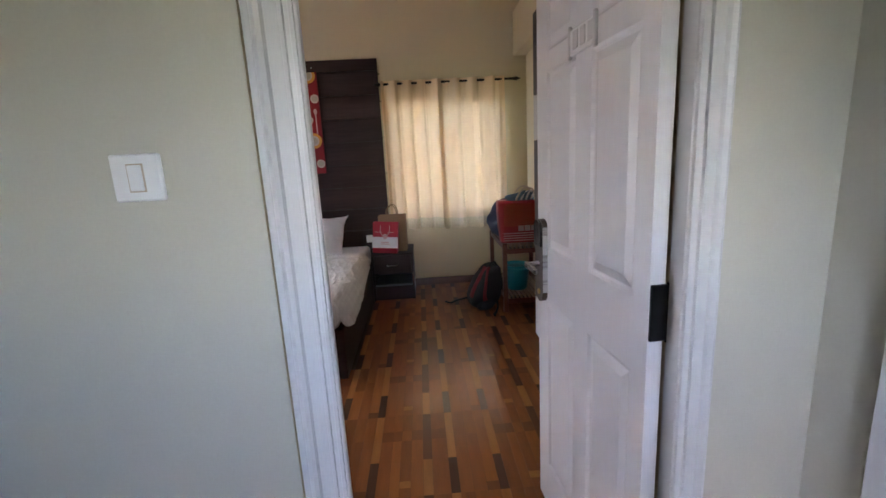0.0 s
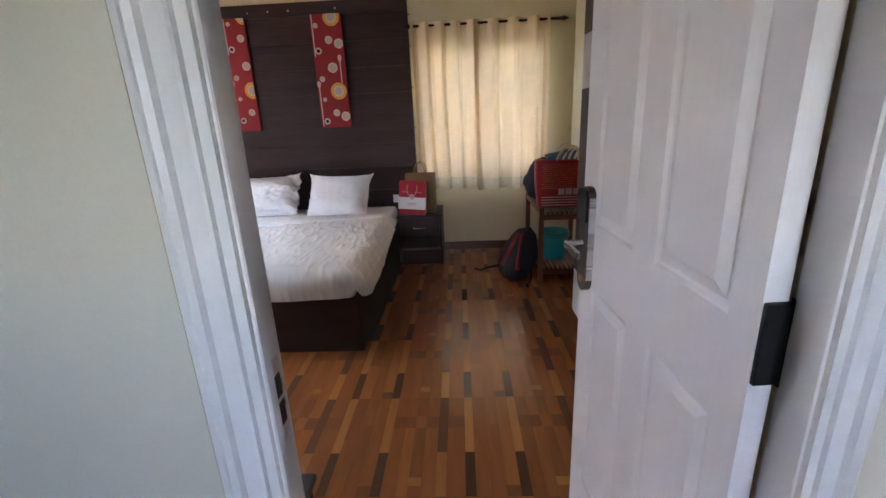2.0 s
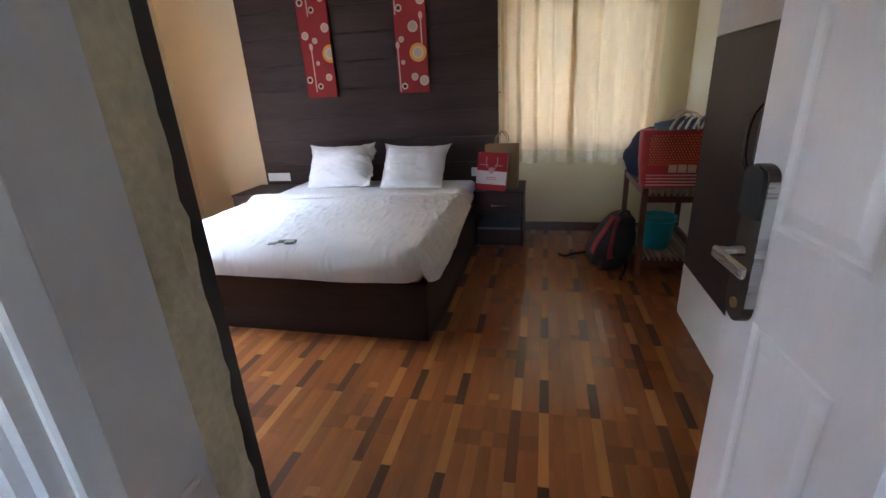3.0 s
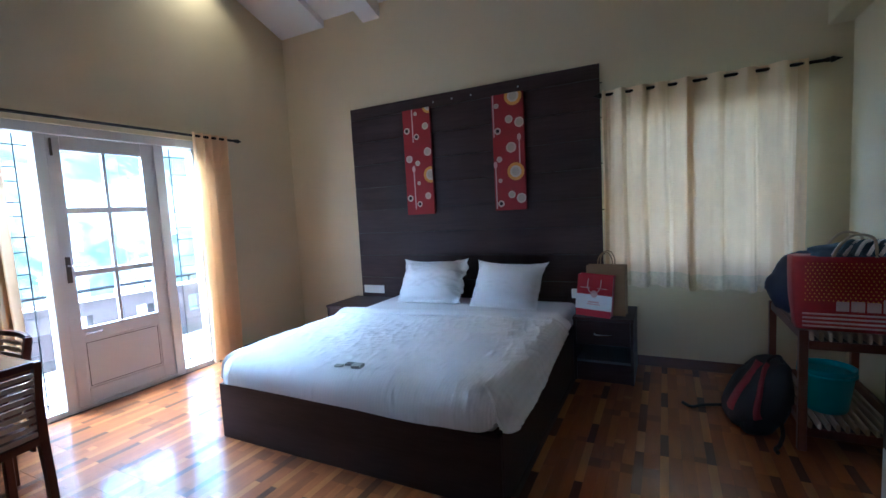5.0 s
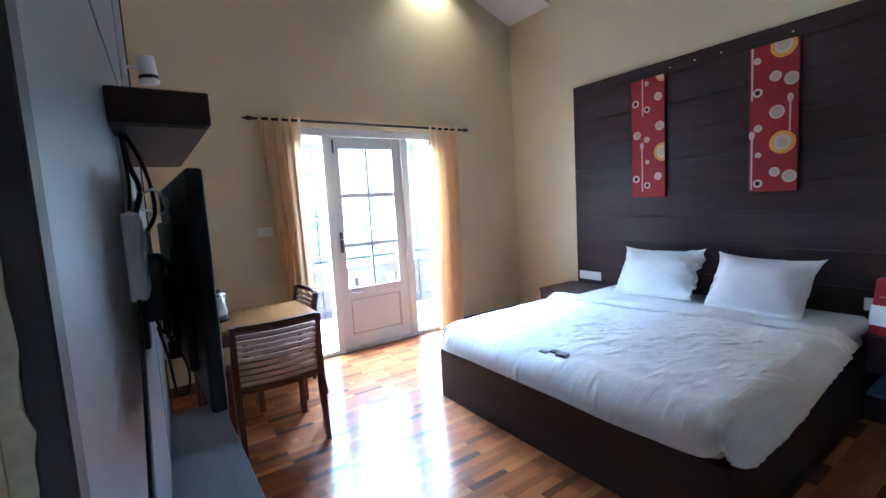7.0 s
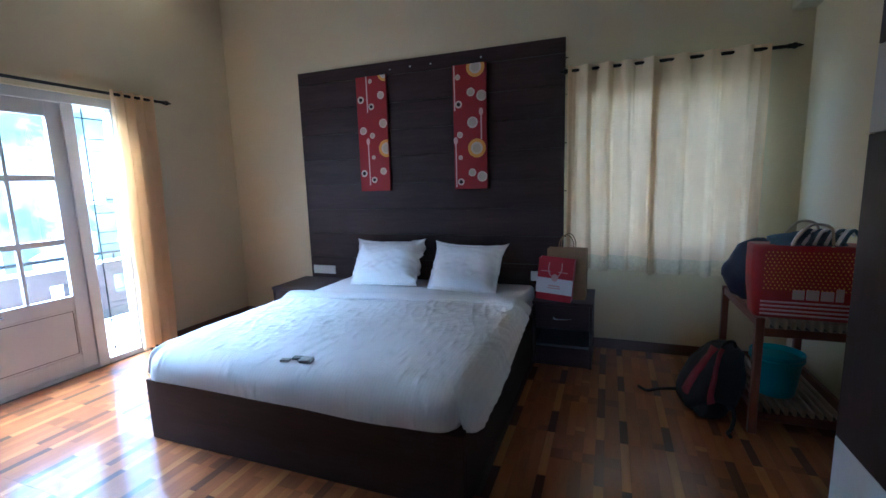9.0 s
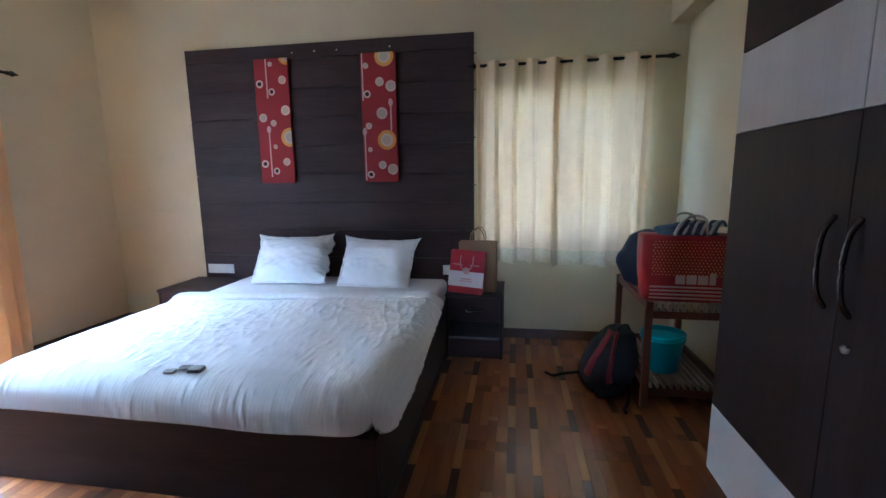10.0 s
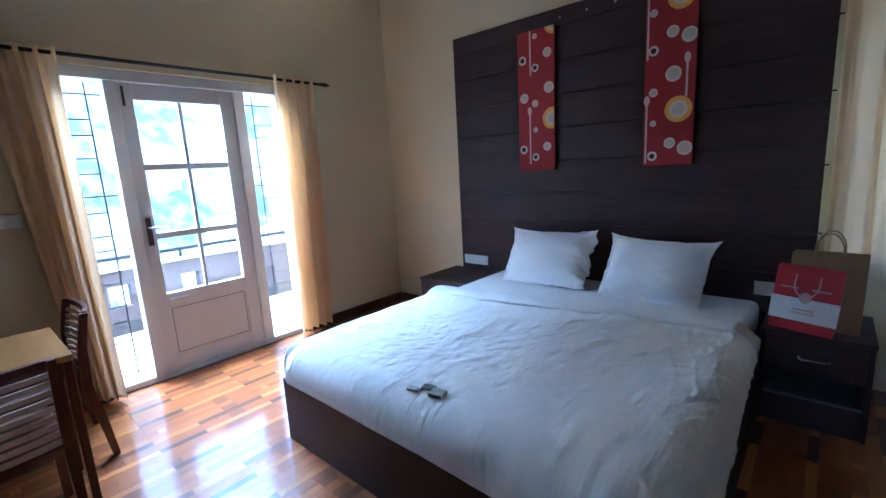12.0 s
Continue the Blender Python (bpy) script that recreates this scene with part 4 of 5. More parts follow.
def curtain(name, run, z0, z1, folds, depth, axis, at, label, mat, sweep=0.0, hem=True, tab=0.03, gather=0.0, seed=0, pinch=False):
    """One curtain panel: soft folds along its run, open at the back; axis is the way it runs."""
    a0, a1 = run
    c = thing(name, 0, 0, 0, 0, label, "curtain")

    def cloth_at(lo, hi):
        def f(u, v):
            z = lo + (hi - lo) * v
            if hem and lo == z0:
                z += (1 - v) * (0.022 * noise.noise(Vector((u * 6, 0, seed))) + 0.010 * noise.noise(Vector((u * 19, 0, seed))))
            k = max(0.0, (z1 - z) / (z1 - z0))
            run_at = a0 + (a1 - a0) * (0.5 + (u - 0.5) * (1 - gather * k ** 0.8)) + sweep * k ** 1.2
            ph = 2 * math.pi * folds * u + 0.8 * noise.noise(Vector((u * 3, k * 1.5, seed)))
            amp = depth * (0.75 + 0.35 * k + 0.4 * noise.noise(Vector((u * 5, k * 2, seed + 4))))
            off = amp * (math.sin(ph) + 0.25 * math.sin(2 * ph + 1)) + 0.01 * noise.noise(Vector((u * 12, k * 6, seed + 8)))
            if pinch:
                ridge = abs(math.cos(ph / 2)) ** 4 * (0.8 + 0.6 * noise.noise(Vector((round(ph / 6.283) * 3.1, k * 1.2, seed))))
                off = 0.4 * amp - 1.6 * amp * ridge + 0.25 * amp * math.sin(ph) + 0.014 * noise.noise(Vector((u * 17, k * 0.9, seed + 8))) + 0.006 * noise.noise(Vector((u * 40, k * 1.6, seed + 5)))
            run_at += 0.25 * amp * math.cos(ph)
            return (run_at, at + off, z) if axis == "x" else (at + off, run_at, z)
        return f
    n = int(folds * 26)
    lower = z0 + 0.118 if hem else z0
    body = cloth_at(lower, z1 + tab)
    share = 0.93 if pinch else 1.0
    part("cloth", sheet(n, 34, lambda u, v: body(u * share, v)), mat, c, "", True)
    if pinch:
        part("side_border", sheet(8, 34, lambda u, v: body(share + (1 - share) * u, v)), M_CURTAIN_GOLD, c, "tan side border", True)
    if hem:
        part("hem", sheet(n, 5, cloth_at(z0, lower)), M_HEM, c, "sheer golden hem", True)
    return c


def pole(name, a, b, axis, at, z, wall, label):
    p = thing(name, 0, 0, 0, 0, label, "curtain rod")

    def q(s, c=at, h=z):
        return (s, c, h) if axis == "x" else (c, s, h)
    part("bar", rod(q(a), q(b), 0.012), M_IRON, p)
    for s, d in ((a, -1), (b, 1)):
        f = rod(q(s), q(s + d * 0.02), 0.016)
        join(f, ball(*q(s + d * 0.035), 0.021))
        join(f, rod(q(s + d * 0.05), q(s + d * 0.085), 0.014, 0.003))
        part("finial", f, M_IRON, p, "black turned finial", True)
    for s in (a + 0.10, b - 0.10):
        part("bracket", rod(q(s), q(s, wall), 0.008), M_IRON, p)


pole("curtain_rod", 1.125, 2.53, "x", 4.90, 2.262, 4.999, "black metal curtain rod above the window")
curtain("window_curtain", (1.105, 1.775), 0.700, 2.262, 4.5, 0.050, "x", 4.885, "cream eyelet curtain with golden hem, drawn", M_CURTAIN, seed=2, pinch=True)
curtain("window_curtain", (1.705, 2.44), 0.680, 2.262, 3.7, 0.050, "x", 4.885, "cream eyelet curtain with golden hem, drawn", M_CURTAIN, seed=11, pinch=True)
pole("curtain_rod", 1.945, 4.155, "y", XL + 0.085, 2.222, XL + 0.001, "black metal curtain rod above the balcony door")
curtain("door_curtain", (1.975, 2.345), 0.03, 2.222, 4.4, 0.046, "y", XL + 0.09, "cream-gold curtain gathered beside the balcony door", M_CURTAIN_GOLD, sweep=0.085, hem=False, gather=0.40, seed=21)
curtain("door_curtain", (3.685, 4.055), 0.05, 2.222, 4.4, 0.046, "y", XL + 0.09, "cream-gold curtain gathered beside the balcony door", M_CURTAIN_GOLD, sweep=-0.03, hem=False, gather=0.12, seed=31)

# ---- wardrobe ----
wd = thing("wardrobe", 2.354, 1.955, 0, 0, "tall dark wood wardrobe with pale bands and bow handles", "wardrobe")
WY = 1.41
part("carcass", box(0.020, 0.345, 0.0, WY, 0.0, 2.45, 0.002), M_WENGE_V, wd)
for i in range(2):
    y0, y1 = i * WY / 2 + 0.0015, (i + 1) * WY / 2 - 0.0015
    for nm, z0, z1, m in (("door", 0.328, 1.562, M_WENGE_V), ("upper_door", 1.566, 1.884, M_ASH), ("top_panel", 1.888, 2.45, M_WENGE_V), ("bottom_panel", 0.0, 0.325, M_WHITELAM)):
        p = part(nm, box(0.0, 0.0198, y0, y1, z0, z1, 0.0015), m, wd, {"upper_door": "pale grey ash band", "bottom_panel": "white lower band"}.get(nm, ""))
        if nm == "door":
            hy = y1 - 0.05 if i == 0 else y0 + 0.05
            part("handle", tube([(0.0, hy, 0.99), (-0.028, hy, 1.04), (-0.036, hy, 1.13), (-0.028, hy, 1.22), (0.0, hy, 1.27)], 0.0085), M_DARKCHROME, p, "dark chrome bow handle", True)
            if i == 0:
                part("lock", rod((0.0, hy - 0.005, 0.90), (-0.010, hy - 0.005, 0.90), 0.013), M_STEEL, p, "small round lock", True)

ws = thing("wall_switch", 2.699, 4.09, 1.32, 0, "small white switch on the cream wall", "switch")
part("plate", box(-0.010, 0, -0.045, 0.045, -0.04, 0.04, 0.003), M_WHITEPLASTIC, ws)
part("rocker", box(-0.013, -0.0102, -0.015, 0.015, -0.022, 0.022, 0.001), M_WHITEPLASTIC, ws)
ws = thing("wall_switch", XL + 0.001, 1.97, 1.265, 0, "wide white switch plate on the cream wall", "switch")
part("plate", box(0, 0.010, -0.07, 0.07, -0.04, 0.04, 0.003), M_WHITEPLASTIC, ws)
for y in (-0.035, 0.035):
    part("rocker", box(0.0102, 0.013, y - 0.022, y + 0.022, -0.025, 0.025, 0.001), M_WHITEPLASTIC, ws)

# ---- luggage rack and what lies on it ----
rk = thing("luggage_rack", 2.19, 3.885, 0, 0, "red-stained wooden luggage rack with two striped slatted shelves", "luggage rack")
RW, RD, RH = 0.47, 0.78, 0.665
for x in (0.0, RW - 0.04):
    for y in (0.0, RD - 0.04):
        part("leg", box(x, x + 0.04, y, y + 0.04, 0, RH, 0.004), M_RACKWOOD, rk)
for z in (0.13, RH - 0.055):
    part("rail", box(0.041, RW - 0.041, 0.004, 0.030, z - 0.045, z, 0.003), M_RACKWOOD, rk)
    part("rail", box(0.041, RW - 0.041, RD - 0.030, RD - 0.004, z - 0.045, z, 0.003), M_RACKWOOD, rk)
    for x in (0.006, RW - 0.032):
        part("side_rail", box(x, x + 0.026, 0.041, RD - 0.041, z + 0.0, z + 0.05, 0.003), M_RACKWOOD, rk)
    part("dark_deck", box(0.041, RW - 0.041, 0.031, RD - 0.031, z - 0.03, z - 0.002), M_DARKTRIM, rk)
    for i in range(10):
        x = 0.045 + i * 0.0385
        part("slat", box(x, x + 0.018, 0.0, RD, z + 0.001, z + 0.05 if z > 0.4 else z + 0.04, 0.006), M_RACKSLAT, rk)

sb = thing("shopping_bag", 2.417, 4.02, 0.662, -3, "large red dotted woven shopping bag, stuffed full", "bag")


def bulge(w, d, h, taper, seed, push=0.03):
    """A soft upright bag body: bulging sides, open top."""
    made = bmesh.new()
    nu, nv = 40, 14
    rings = []
    for j in range(nv + 1):
        v = j / nv
        ring = []
        for i in range(nu):
            a = 2 * math.pi * i / nu
            c, s = math.cos(a), math.sin(a)
            e = 0.35
            px, py = math.copysign(abs(c) ** e, c), math.copysign(abs(s) ** e, s)
            k = 1 + push * math.sin(v * math.pi) + 0.02 * noise.noise(Vector((px * 2, py * 2, v * 3 + seed)))
            t = 1 + taper * v
            ring.append(made.verts.new((px * w / 2 * k * t, py * d / 2 * k * t, v * h + 0.012 * v * noise.noise(Vector((a, seed, 0))))))
        rings.append(ring)
    for a, b in zip(rings, rings[1:]):
        for i in range(nu):
            made.faces.new((a[i], a[(i + 1) % nu], b[(i + 1) % nu], b[i]))
    made.faces.new(rings[0])
    made.faces.new(rings[-1])
    return made


part("bag_body", bulge(0.45, 0.20, 0.385, 0.10, 3.0), M_SHOPRED, sb, "", True)
dots = bmesh.new()
for r in range(12):
    for c in range(21):
        x, z = -0.195 + c * 0.019 + (0.0095 if r % 2 else 0), 0.165 + r * 0.0175
        join(dots, plate([(x, z - 0.0046), (x + 0.0038, z), (x, z + 0.0046), (x - 0.0038, z)], -0.1285, -0.1225))
dt = part("printed_dots", dots, M_ORANGEDOT, sb, "rows of small golden diamonds")
dt["kind"] = "stuff"
for i in range(4):
    part("printed_stripe", box(-0.205, 0.205, -0.1255, -0.119, 0.022 + i * 0.022, 0.030 + i * 0.022), M_PINKPRINT, sb, "pale stripe")
for x0, x1, z0, z1 in ((-0.07, -0.02, 0.112, 0.162), (-0.012, 0.04, 0.112, 0.165), (0.048, 0.10, 0.112, 0.162), (0.108, 0.14, 0.112, 0.178)):
    part("printed_block", box(x0, x1, -0.130, -0.1235, z0, z1, 0.002), M_PINKPRINT, sb, "pale printed block")
for y in (-0.10, 0.10):
    part("handle", tube([(-0.09, y, 0.36), (-0.06, y, 0.44), (0.0, y + 0.01, 0.50), (0.07, y, 0.485), (0.085, y, 0.40), (0.08, y, 0.37)], 0.007), M_GREYDOT, sb, "pale rope handle", True)


def heap(w, d, h, seed, rough=0.25):
    made = ball(0, 0, 0, 0.5, u=32, v=20)
    for v in made.verts:
        k = 1 + rough * noise.noise(v.co * 3 + Vector((seed, 0, 0))) + rough * 0.5 * noise.noise(v.co * 8 + Vector((0, seed, 0)))
        v.co = Vector((v.co.x * w * k, v.co.y * d * k, max(-0.42, v.co.z) * h * k))
    return made


cl2 = thing("bundled_cloth", 2.42, 4.02, 1.06, 0, "blue and grey striped clothes heaped out of the bag", "clothes")
part("cloth_body", heap(0.36, 0.16, 0.12, 3), M_STRIPE_A, cl2, "", True)
for i in range(10):
    x = -0.05 + i * 0.023
    part("cloth_fold", tube([(x - 0.04, -0.095, 0.0), (x, -0.05, 0.05 + 0.008 * math.sin(i * 2.1)), (x + 0.05, 0.02, 0.062), (x + 0.09, 0.07, 0.03)], 0.0085), M_STRIPE_A if i % 2 else M_WHITEPAPER, cl2, "pale stripe of cloth" if i % 2 == 0 else "", True)
nb2 = new("duffel_bag", finish("duffel_bag", heap(0.50, 0.42, 0.40, 9, 0.2), M_NAVY, True))
nb2.matrix_world = pose(2.38, 4.40, 0.828)
tagged(nb2, "soft navy nylon bag slumped on the rack", "bag")
tagged(part("strap", tube([(-0.14, -0.17, 0.05), (-0.17, -0.21, -0.06), (-0.14, -0.19, -0.15)], 0.010), M_BAGBLACK, nb2), "black strap")

bu = thing("bucket", 2.36, 4.10, 0.172, 0, "teal plastic bucket on the rack's lower shelf", "bucket")
part("bucket_body", lathe([(0.0, 0.0), (0.092, 0.0), (0.097, 0.01), (0.125, 0.225), (0.132, 0.228), (0.132, 0.245), (0.124, 0.245), (0.119, 0.225), (0.092, 0.012), (0.0, 0.012)], 32), M_TEAL, bu, "", True)
part("rim", lathe([(0.126, 0.205), (0.1335, 0.205), (0.1335, 0.216), (0.126, 0.216)], 32), M_TEAL, bu, "", True)

# ---- backpack on the floor ----
bp = thing("backpack", 2.065, 4.15, 0, 12, "black and dark red backpack slumped on the floor", "backpack")


def pack_point(d, w, d0, h, seed, lean, out=0.0):
    """A point on the slumped bag, in the direction d from its middle; it sags to the left and leans to the right at the top."""
    co = Vector(d).normalized() * 0.5
    e = 0.66
    q = Vector([math.copysign(abs(2 * c) ** e, c) / 2 for c in co])
    k = 1 + 0.09 * noise.noise(co * 4 + Vector((seed, 0, 0))) + 0.045 * noise.noise(co * 11)
    top = 1 - 0.55 * max(0.0, q.z + 0.05)
    p = Vector((q.x * w * k * top + lean * (q.z - 0.3 * max(0.0, -q.x) * (0.5 - q.z)) * w, q.y * d0 * k * top, q.z * h * k))
    p += co.normalized() * out
    return Vector((p.x, p.y, max(0.0, p.z + h * 0.49)))


def pack(w, d0, h, seed, lean):
    made = ball(0, 0, 0, 0.5, u=44, v=30)
    for v in made.verts:
        v.co = pack_point(v.co, w, d0, h, seed, lean)
    return made


PACK = (0.295, 0.32, 0.42, 2, 0.40)


def band(rows, wide, out):
    """A padded panel that follows the bag's surface through rows of (azimuth, elevation)."""
    def at(u, v):
        i = min(len(rows) - 2, int(v * (len(rows) - 1)))
        f = v * (len(rows) - 1) - i
        az, el = (rows[i][j] + (rows[i + 1][j] - rows[i][j]) * f for j in (0, 1))
        az += (u - 0.5) * wide / max(0.35, math.cos(radians(el)))
        d = (math.cos(radians(el)) * math.cos(radians(az)), math.cos(radians(el)) * math.sin(radians(az)), math.sin(radians(el)))
        return pack_point(d, *PACK, out * math.sin(math.pi * min(0.98, max(0.02, u))) ** 0.5 * math.sin(math.pi * min(0.97, max(0.03, v))) ** 0.3)
    return sheet(10, 26, at)


part("main_compartment", pack(*PACK), M_BAGBLACK, bp, "", True)
part("front_pocket", pack(0.17, 0.12, 0.12, 5, 0.2), M_BAGBLACK, bp, "", True, pose(-0.05, -0.11, 0.0, 0, 0, 10))
part("side_panel", band([(-122, 62), (-120, 40), (-114, 15), (-104, -10), (-92, -32)], 12, 0.018), M_BAGRED, bp, "dark red curved panel", True)
part("side_panel", band([(-160, 58), (-160, 40), (-162, 20), (-165, 0), (-168, -15)], 24, 0.02), M_BAGRED, bp, "dark red curved panel", True)
part("grab_handle", tube([(0.02, -0.03, 0.385), (0.035, -0.04, 0.43), (0.085, -0.03, 0.435), (0.105, -0.02, 0.385)], 0.010), M_BAGBLACK, bp, "", True)
part("shoulder_strap", tube([(-0.12, 0.02, 0.10), (-0.18, 0.09, 0.07), (-0.27, 0.14, 0.04), (-0.33, 0.17, 0.012), (-0.37, 0.23, 0.012)], 0.010), M_BAGBLACK, bp, "trailing black strap", True)
part("shoulder_strap", tube([(0.05, -0.13, 0.10), (0.04, -0.19, 0.04), (-0.01, -0.27, 0.012), (-0.045, -0.31, 0.011), (-0.05, -0.35, 0.011)], 0.011), M_BAGBLACK, bp, "trailing black strap", True)

# ---- table and chairs ----
tb = thing("dining_table", -1.80, 1.27, 0, 0, "small wooden table with a honey veneer top between two chairs", "table")
part("tabletop", box(0.0, 0.58, 0.0, 0.735, 0.722, 0.750, 0.005), M_TABLETOP, tb)
for x in (0.10, 0.53):
    for y in (0.004, 0.699):
        part("leg", box(x, x + 0.04, y, y + 0.031, 0, 0.7215, 0.003), M_CHAIRWOOD, tb)
for y in (0.008, 0.703):
    part("apron", box(0.141, 0.529, y, y + 0.022, 0.65, 0.7215, 0.002), M_CHAIRWOOD, tb)
for x in (0.108, 0.538):
    part("apron", box(x, x + 0.024, 0.036, 0.698, 0.65, 0.7215, 0.002), M_CHAIRWOOD, tb)


def chair():
    """Sitter faces -x; the back stands at x near 0."""
    c = thing("dining_chair", -1.05, 1.68, 0, 0, "reddish wooden chair with a curved back of horizontal slats", "chair", "chairs round the table")
    wy = 0.24

    def post(y):
        made = bmesh.new()
        rings = []
        for x, z, r in ((0.030, 0.0, 0.016), (0.002, 0.22, 0.020), (-0.03, 0.42, 0.022), (-0.022, 0.62, 0.020), (0.012, 0.805, 0.017)):
            rings.append([made.verts.new((x + sx * r, y + sy * r * 0.8, z)) for sx, sy in ((-1, -1), (1, -1), (1, 1), (-1, 1))])
        for a, b in zip(rings, rings[1:]):
            for i in range(4):
                made.faces.new((a[i], a[(i + 1) % 4], b[(i + 1) % 4], b[i]))
        made.faces.new(rings[0]), made.faces.new(rings[-1])
        return made
    for y in (-wy, wy):
        part("back_leg", post(y), M_CHAIRWOOD, c)
    for y in (-wy + 0.01, wy - 0.01):
        part("front_leg", box(-0.46, -0.42, y - 0.018, y + 0.018, 0, 0.425, 0.003), M_CHAIRWOOD, c)

    def slat(z, hgt, mat, name, deep=0.012):
        made = bmesh.new()
        rings = []
        for i in range(13):
            y = (i / 12 - 0.5) * 2 * (wy - 0.015)
            lean = -0.026 + 0.038 * max(0.0, (z - 0.60) / 0.185)
            x = lean + 0.035 * (1 - (y / wy) ** 2)
            rings.append([made.verts.new((x + sx * deep / 2, y, z + sz * hgt / 2)) for sx, sz in ((-1, -1), (1, -1), (1, 1), (-1, 1))])
        for a, b in zip(rings, rings[1:]):
            for i in range(4):
                made.faces.new((a[i], a[(i + 1) % 4], b[(i + 1) % 4], b[i]))
        made.faces.new(rings[0]), made.faces.new(rings[-1])
        part(name, made, mat, c)
    for i in range(9):
        slat(0.458 + i * 0.036, 0.021, M_SLATGLARE, "slat")
    slat(0.795, 0.03, M_CHAIRWOOD, "top_rail", 0.022)
    slat(0.425, 0.035, M_CHAIRWOOD, "bottom_rail", 0.026)
    part("seat", box(-0.47, -0.02, -wy + 0.005, wy - 0.005, 0.426, 0.456, 0.008), M_CHAIRWOOD, c)
    for y in (-wy + 0.02, wy - 0.034):
        part("seat_rail", box(-0.42, -0.05, y, y + 0.014, 0.37, 0.4255), M_CHAIRWOOD, c)
    return c


ch = chair()
copy_thing(ch, pose(-1.935, 2.115, 0, 0, 0, 90))

kt = thing("kettle", -1.56, 1.42, 0.751, 180, "steel electric kettle with black lid and handle on the table", "kettle")
part("base", lathe([(0, 0), (0.085, 0), (0.085, 0.018), (0.072, 0.025), (0, 0.025)]), M_BLACK, kt, "", True)
part("kettle_body", lathe([(0, 0.026), (0.078, 0.026), (0.080, 0.05), (0.062, 0.17), (0.058, 0.185), (0, 0.185)]), M_STEEL, kt, "", True)
part("lid", lathe([(0, 0.186), (0.057, 0.186), (0.05, 0.20), (0.012, 0.205), (0.012, 0.215), (0, 0.217)]), M_BLACK, kt, "", True)
part("handle", tube([(0.03, 0.055, 0.195), (0.03, 0.10, 0.19), (0.035, 0.112, 0.14), (0.035, 0.095, 0.07), (0.03, 0.07, 0.05)], 0.011), M_BLACK, kt, "", True)
jar = thing("storage_jar", -1.70, 1.46, 0.751, 0, "green plastic jar with a pale lid on the table", "jar")
part("jar_body", lathe([(0, 0), (0.05, 0), (0.052, 0.01), (0.052, 0.12), (0, 0.12)]), M_LEAFGREEN, jar, "", True)
part("lid", lathe([(0, 0.121), (0.055, 0.121), (0.055, 0.145), (0.05, 0.15), (0, 0.15)]), M_WHITEPLASTIC, jar, "pale lid", True)

# ---- television wall beside the entry ----
SKEW = -2.2


def on_panel(x):
    """The y of the panel's face at x."""
    return YN + 0.031 + (1.14 - x) * math.tan(radians(-SKEW))


tp = thing("media_wall", 1.17, YN, 0, SKEW, "slate-grey laminate wall panel with dark edging behind the television", "wall panel")
part("panel_sheet", box(-2.42, -0.03, 0.001, 0.030, 0.0, 2.62, 0.001), M_GREY, tp)
part("edge_trim", box(-0.0295, 0.007, 0.0145, 0.037, 0.0, 2.62, 0.002), M_DARKTRIM, tp, "dark edge strip")
rough_edge = bmesh.new()
rings = []
for i in range(132):
    z, j = i * 0.02, 0.0155 + 0.006 * noise.noise(Vector((0, 3.1, i * 0.37))) + 0.004 * noise.noise(Vector((0, 8.3, i * 1.1)))
    rings.append([rough_edge.verts.new((x, y, z)) for x, y in ((-0.029, 0.001), (0.008, 0.001), (0.0085, j), (-0.029, j))])
for p, q in zip(rings, rings[1:]):
    for i in range(4):
        rough_edge.faces.new((p[i], p[(i + 1) % 4], q[(i + 1) % 4], q[i]))
rough_edge.faces.new(rings[0]), rough_edge.faces.new(rings[-1])
part("plaster_edge", rough_edge, M_PLASTER, tp, "rough cream plaster edge")
for x0, x1 in ((-2.45, -2.42), (-1.66, -1.65)):
    part("edge_trim", box(x0 + 0.0005, x1 - 0.0005, 0.0, 0.037 if x1 - x0 > 0.02 else 0.0315, 0.0, 2.62, 0.002), M_DARKTRIM, tp, "dark edge strip")
part("groove", box(-2.42, -0.031, 0.0301, 0.0315, 1.86, 1.868), M_DARKTRIM, tp)

lg = thing("tv_console", -1.0, on_panel(1.08) + 0.003, 0, 0, "low grey-topped dark console below the television", "console")
part("top", box(0.0, 2.08, 0.0, 0.318, 0.405, 0.43, 0.003), M_CONSOLE, lg, "charcoal top")
for x in (0.01, 0.70, 1.39, 2.045):
    part("upright", box(x, x + 0.022, 0.01, 0.303, 0.0, 0.4045, 0.002), M_WENGE_V, lg)
for x0, x1 in ((0.034, 0.698), (0.724, 1.388), (1.414, 2.043)):
    part("drawer_front", box(x0, x1, 0.286, 0.304, 0.06, 0.40, 0.002), M_WENGE, lg)

tv = thing("television", 0.10, 1.176, 1.265, 1.1, "black flat television on a swing bracket, seen from behind", "television")
made = box(-0.46, 0.46, -0.012, 0.022, -0.262, 0.262, 0.008, segments=2)
part("bezel", made, M_BLACK, tv)
part("screen", box(-0.445, 0.445, 0.0221, 0.0235, -0.242, 0.250), M_BLACKGLOSS, tv)
part("back_cover", box(-0.34, 0.34, -0.034, -0.0125, -0.20, 0.15, 0.010, segments=3), M_BLACK, tv, "ribbed black back cover")
part("back_hump", box(-0.20, 0.20, -0.046, -0.0345, -0.16, 0.05, 0.005), M_BLACK, tv)
br = thing("tv_bracket", 0.18, on_panel(0.18), 1.22, SKEW, "black steel swing bracket between wall panel and television", "bracket")
part("wall_plate", box(-0.05, 0.05, 0.0, 0.018, -0.13, 0.13, 0.004), M_BLACK, br)
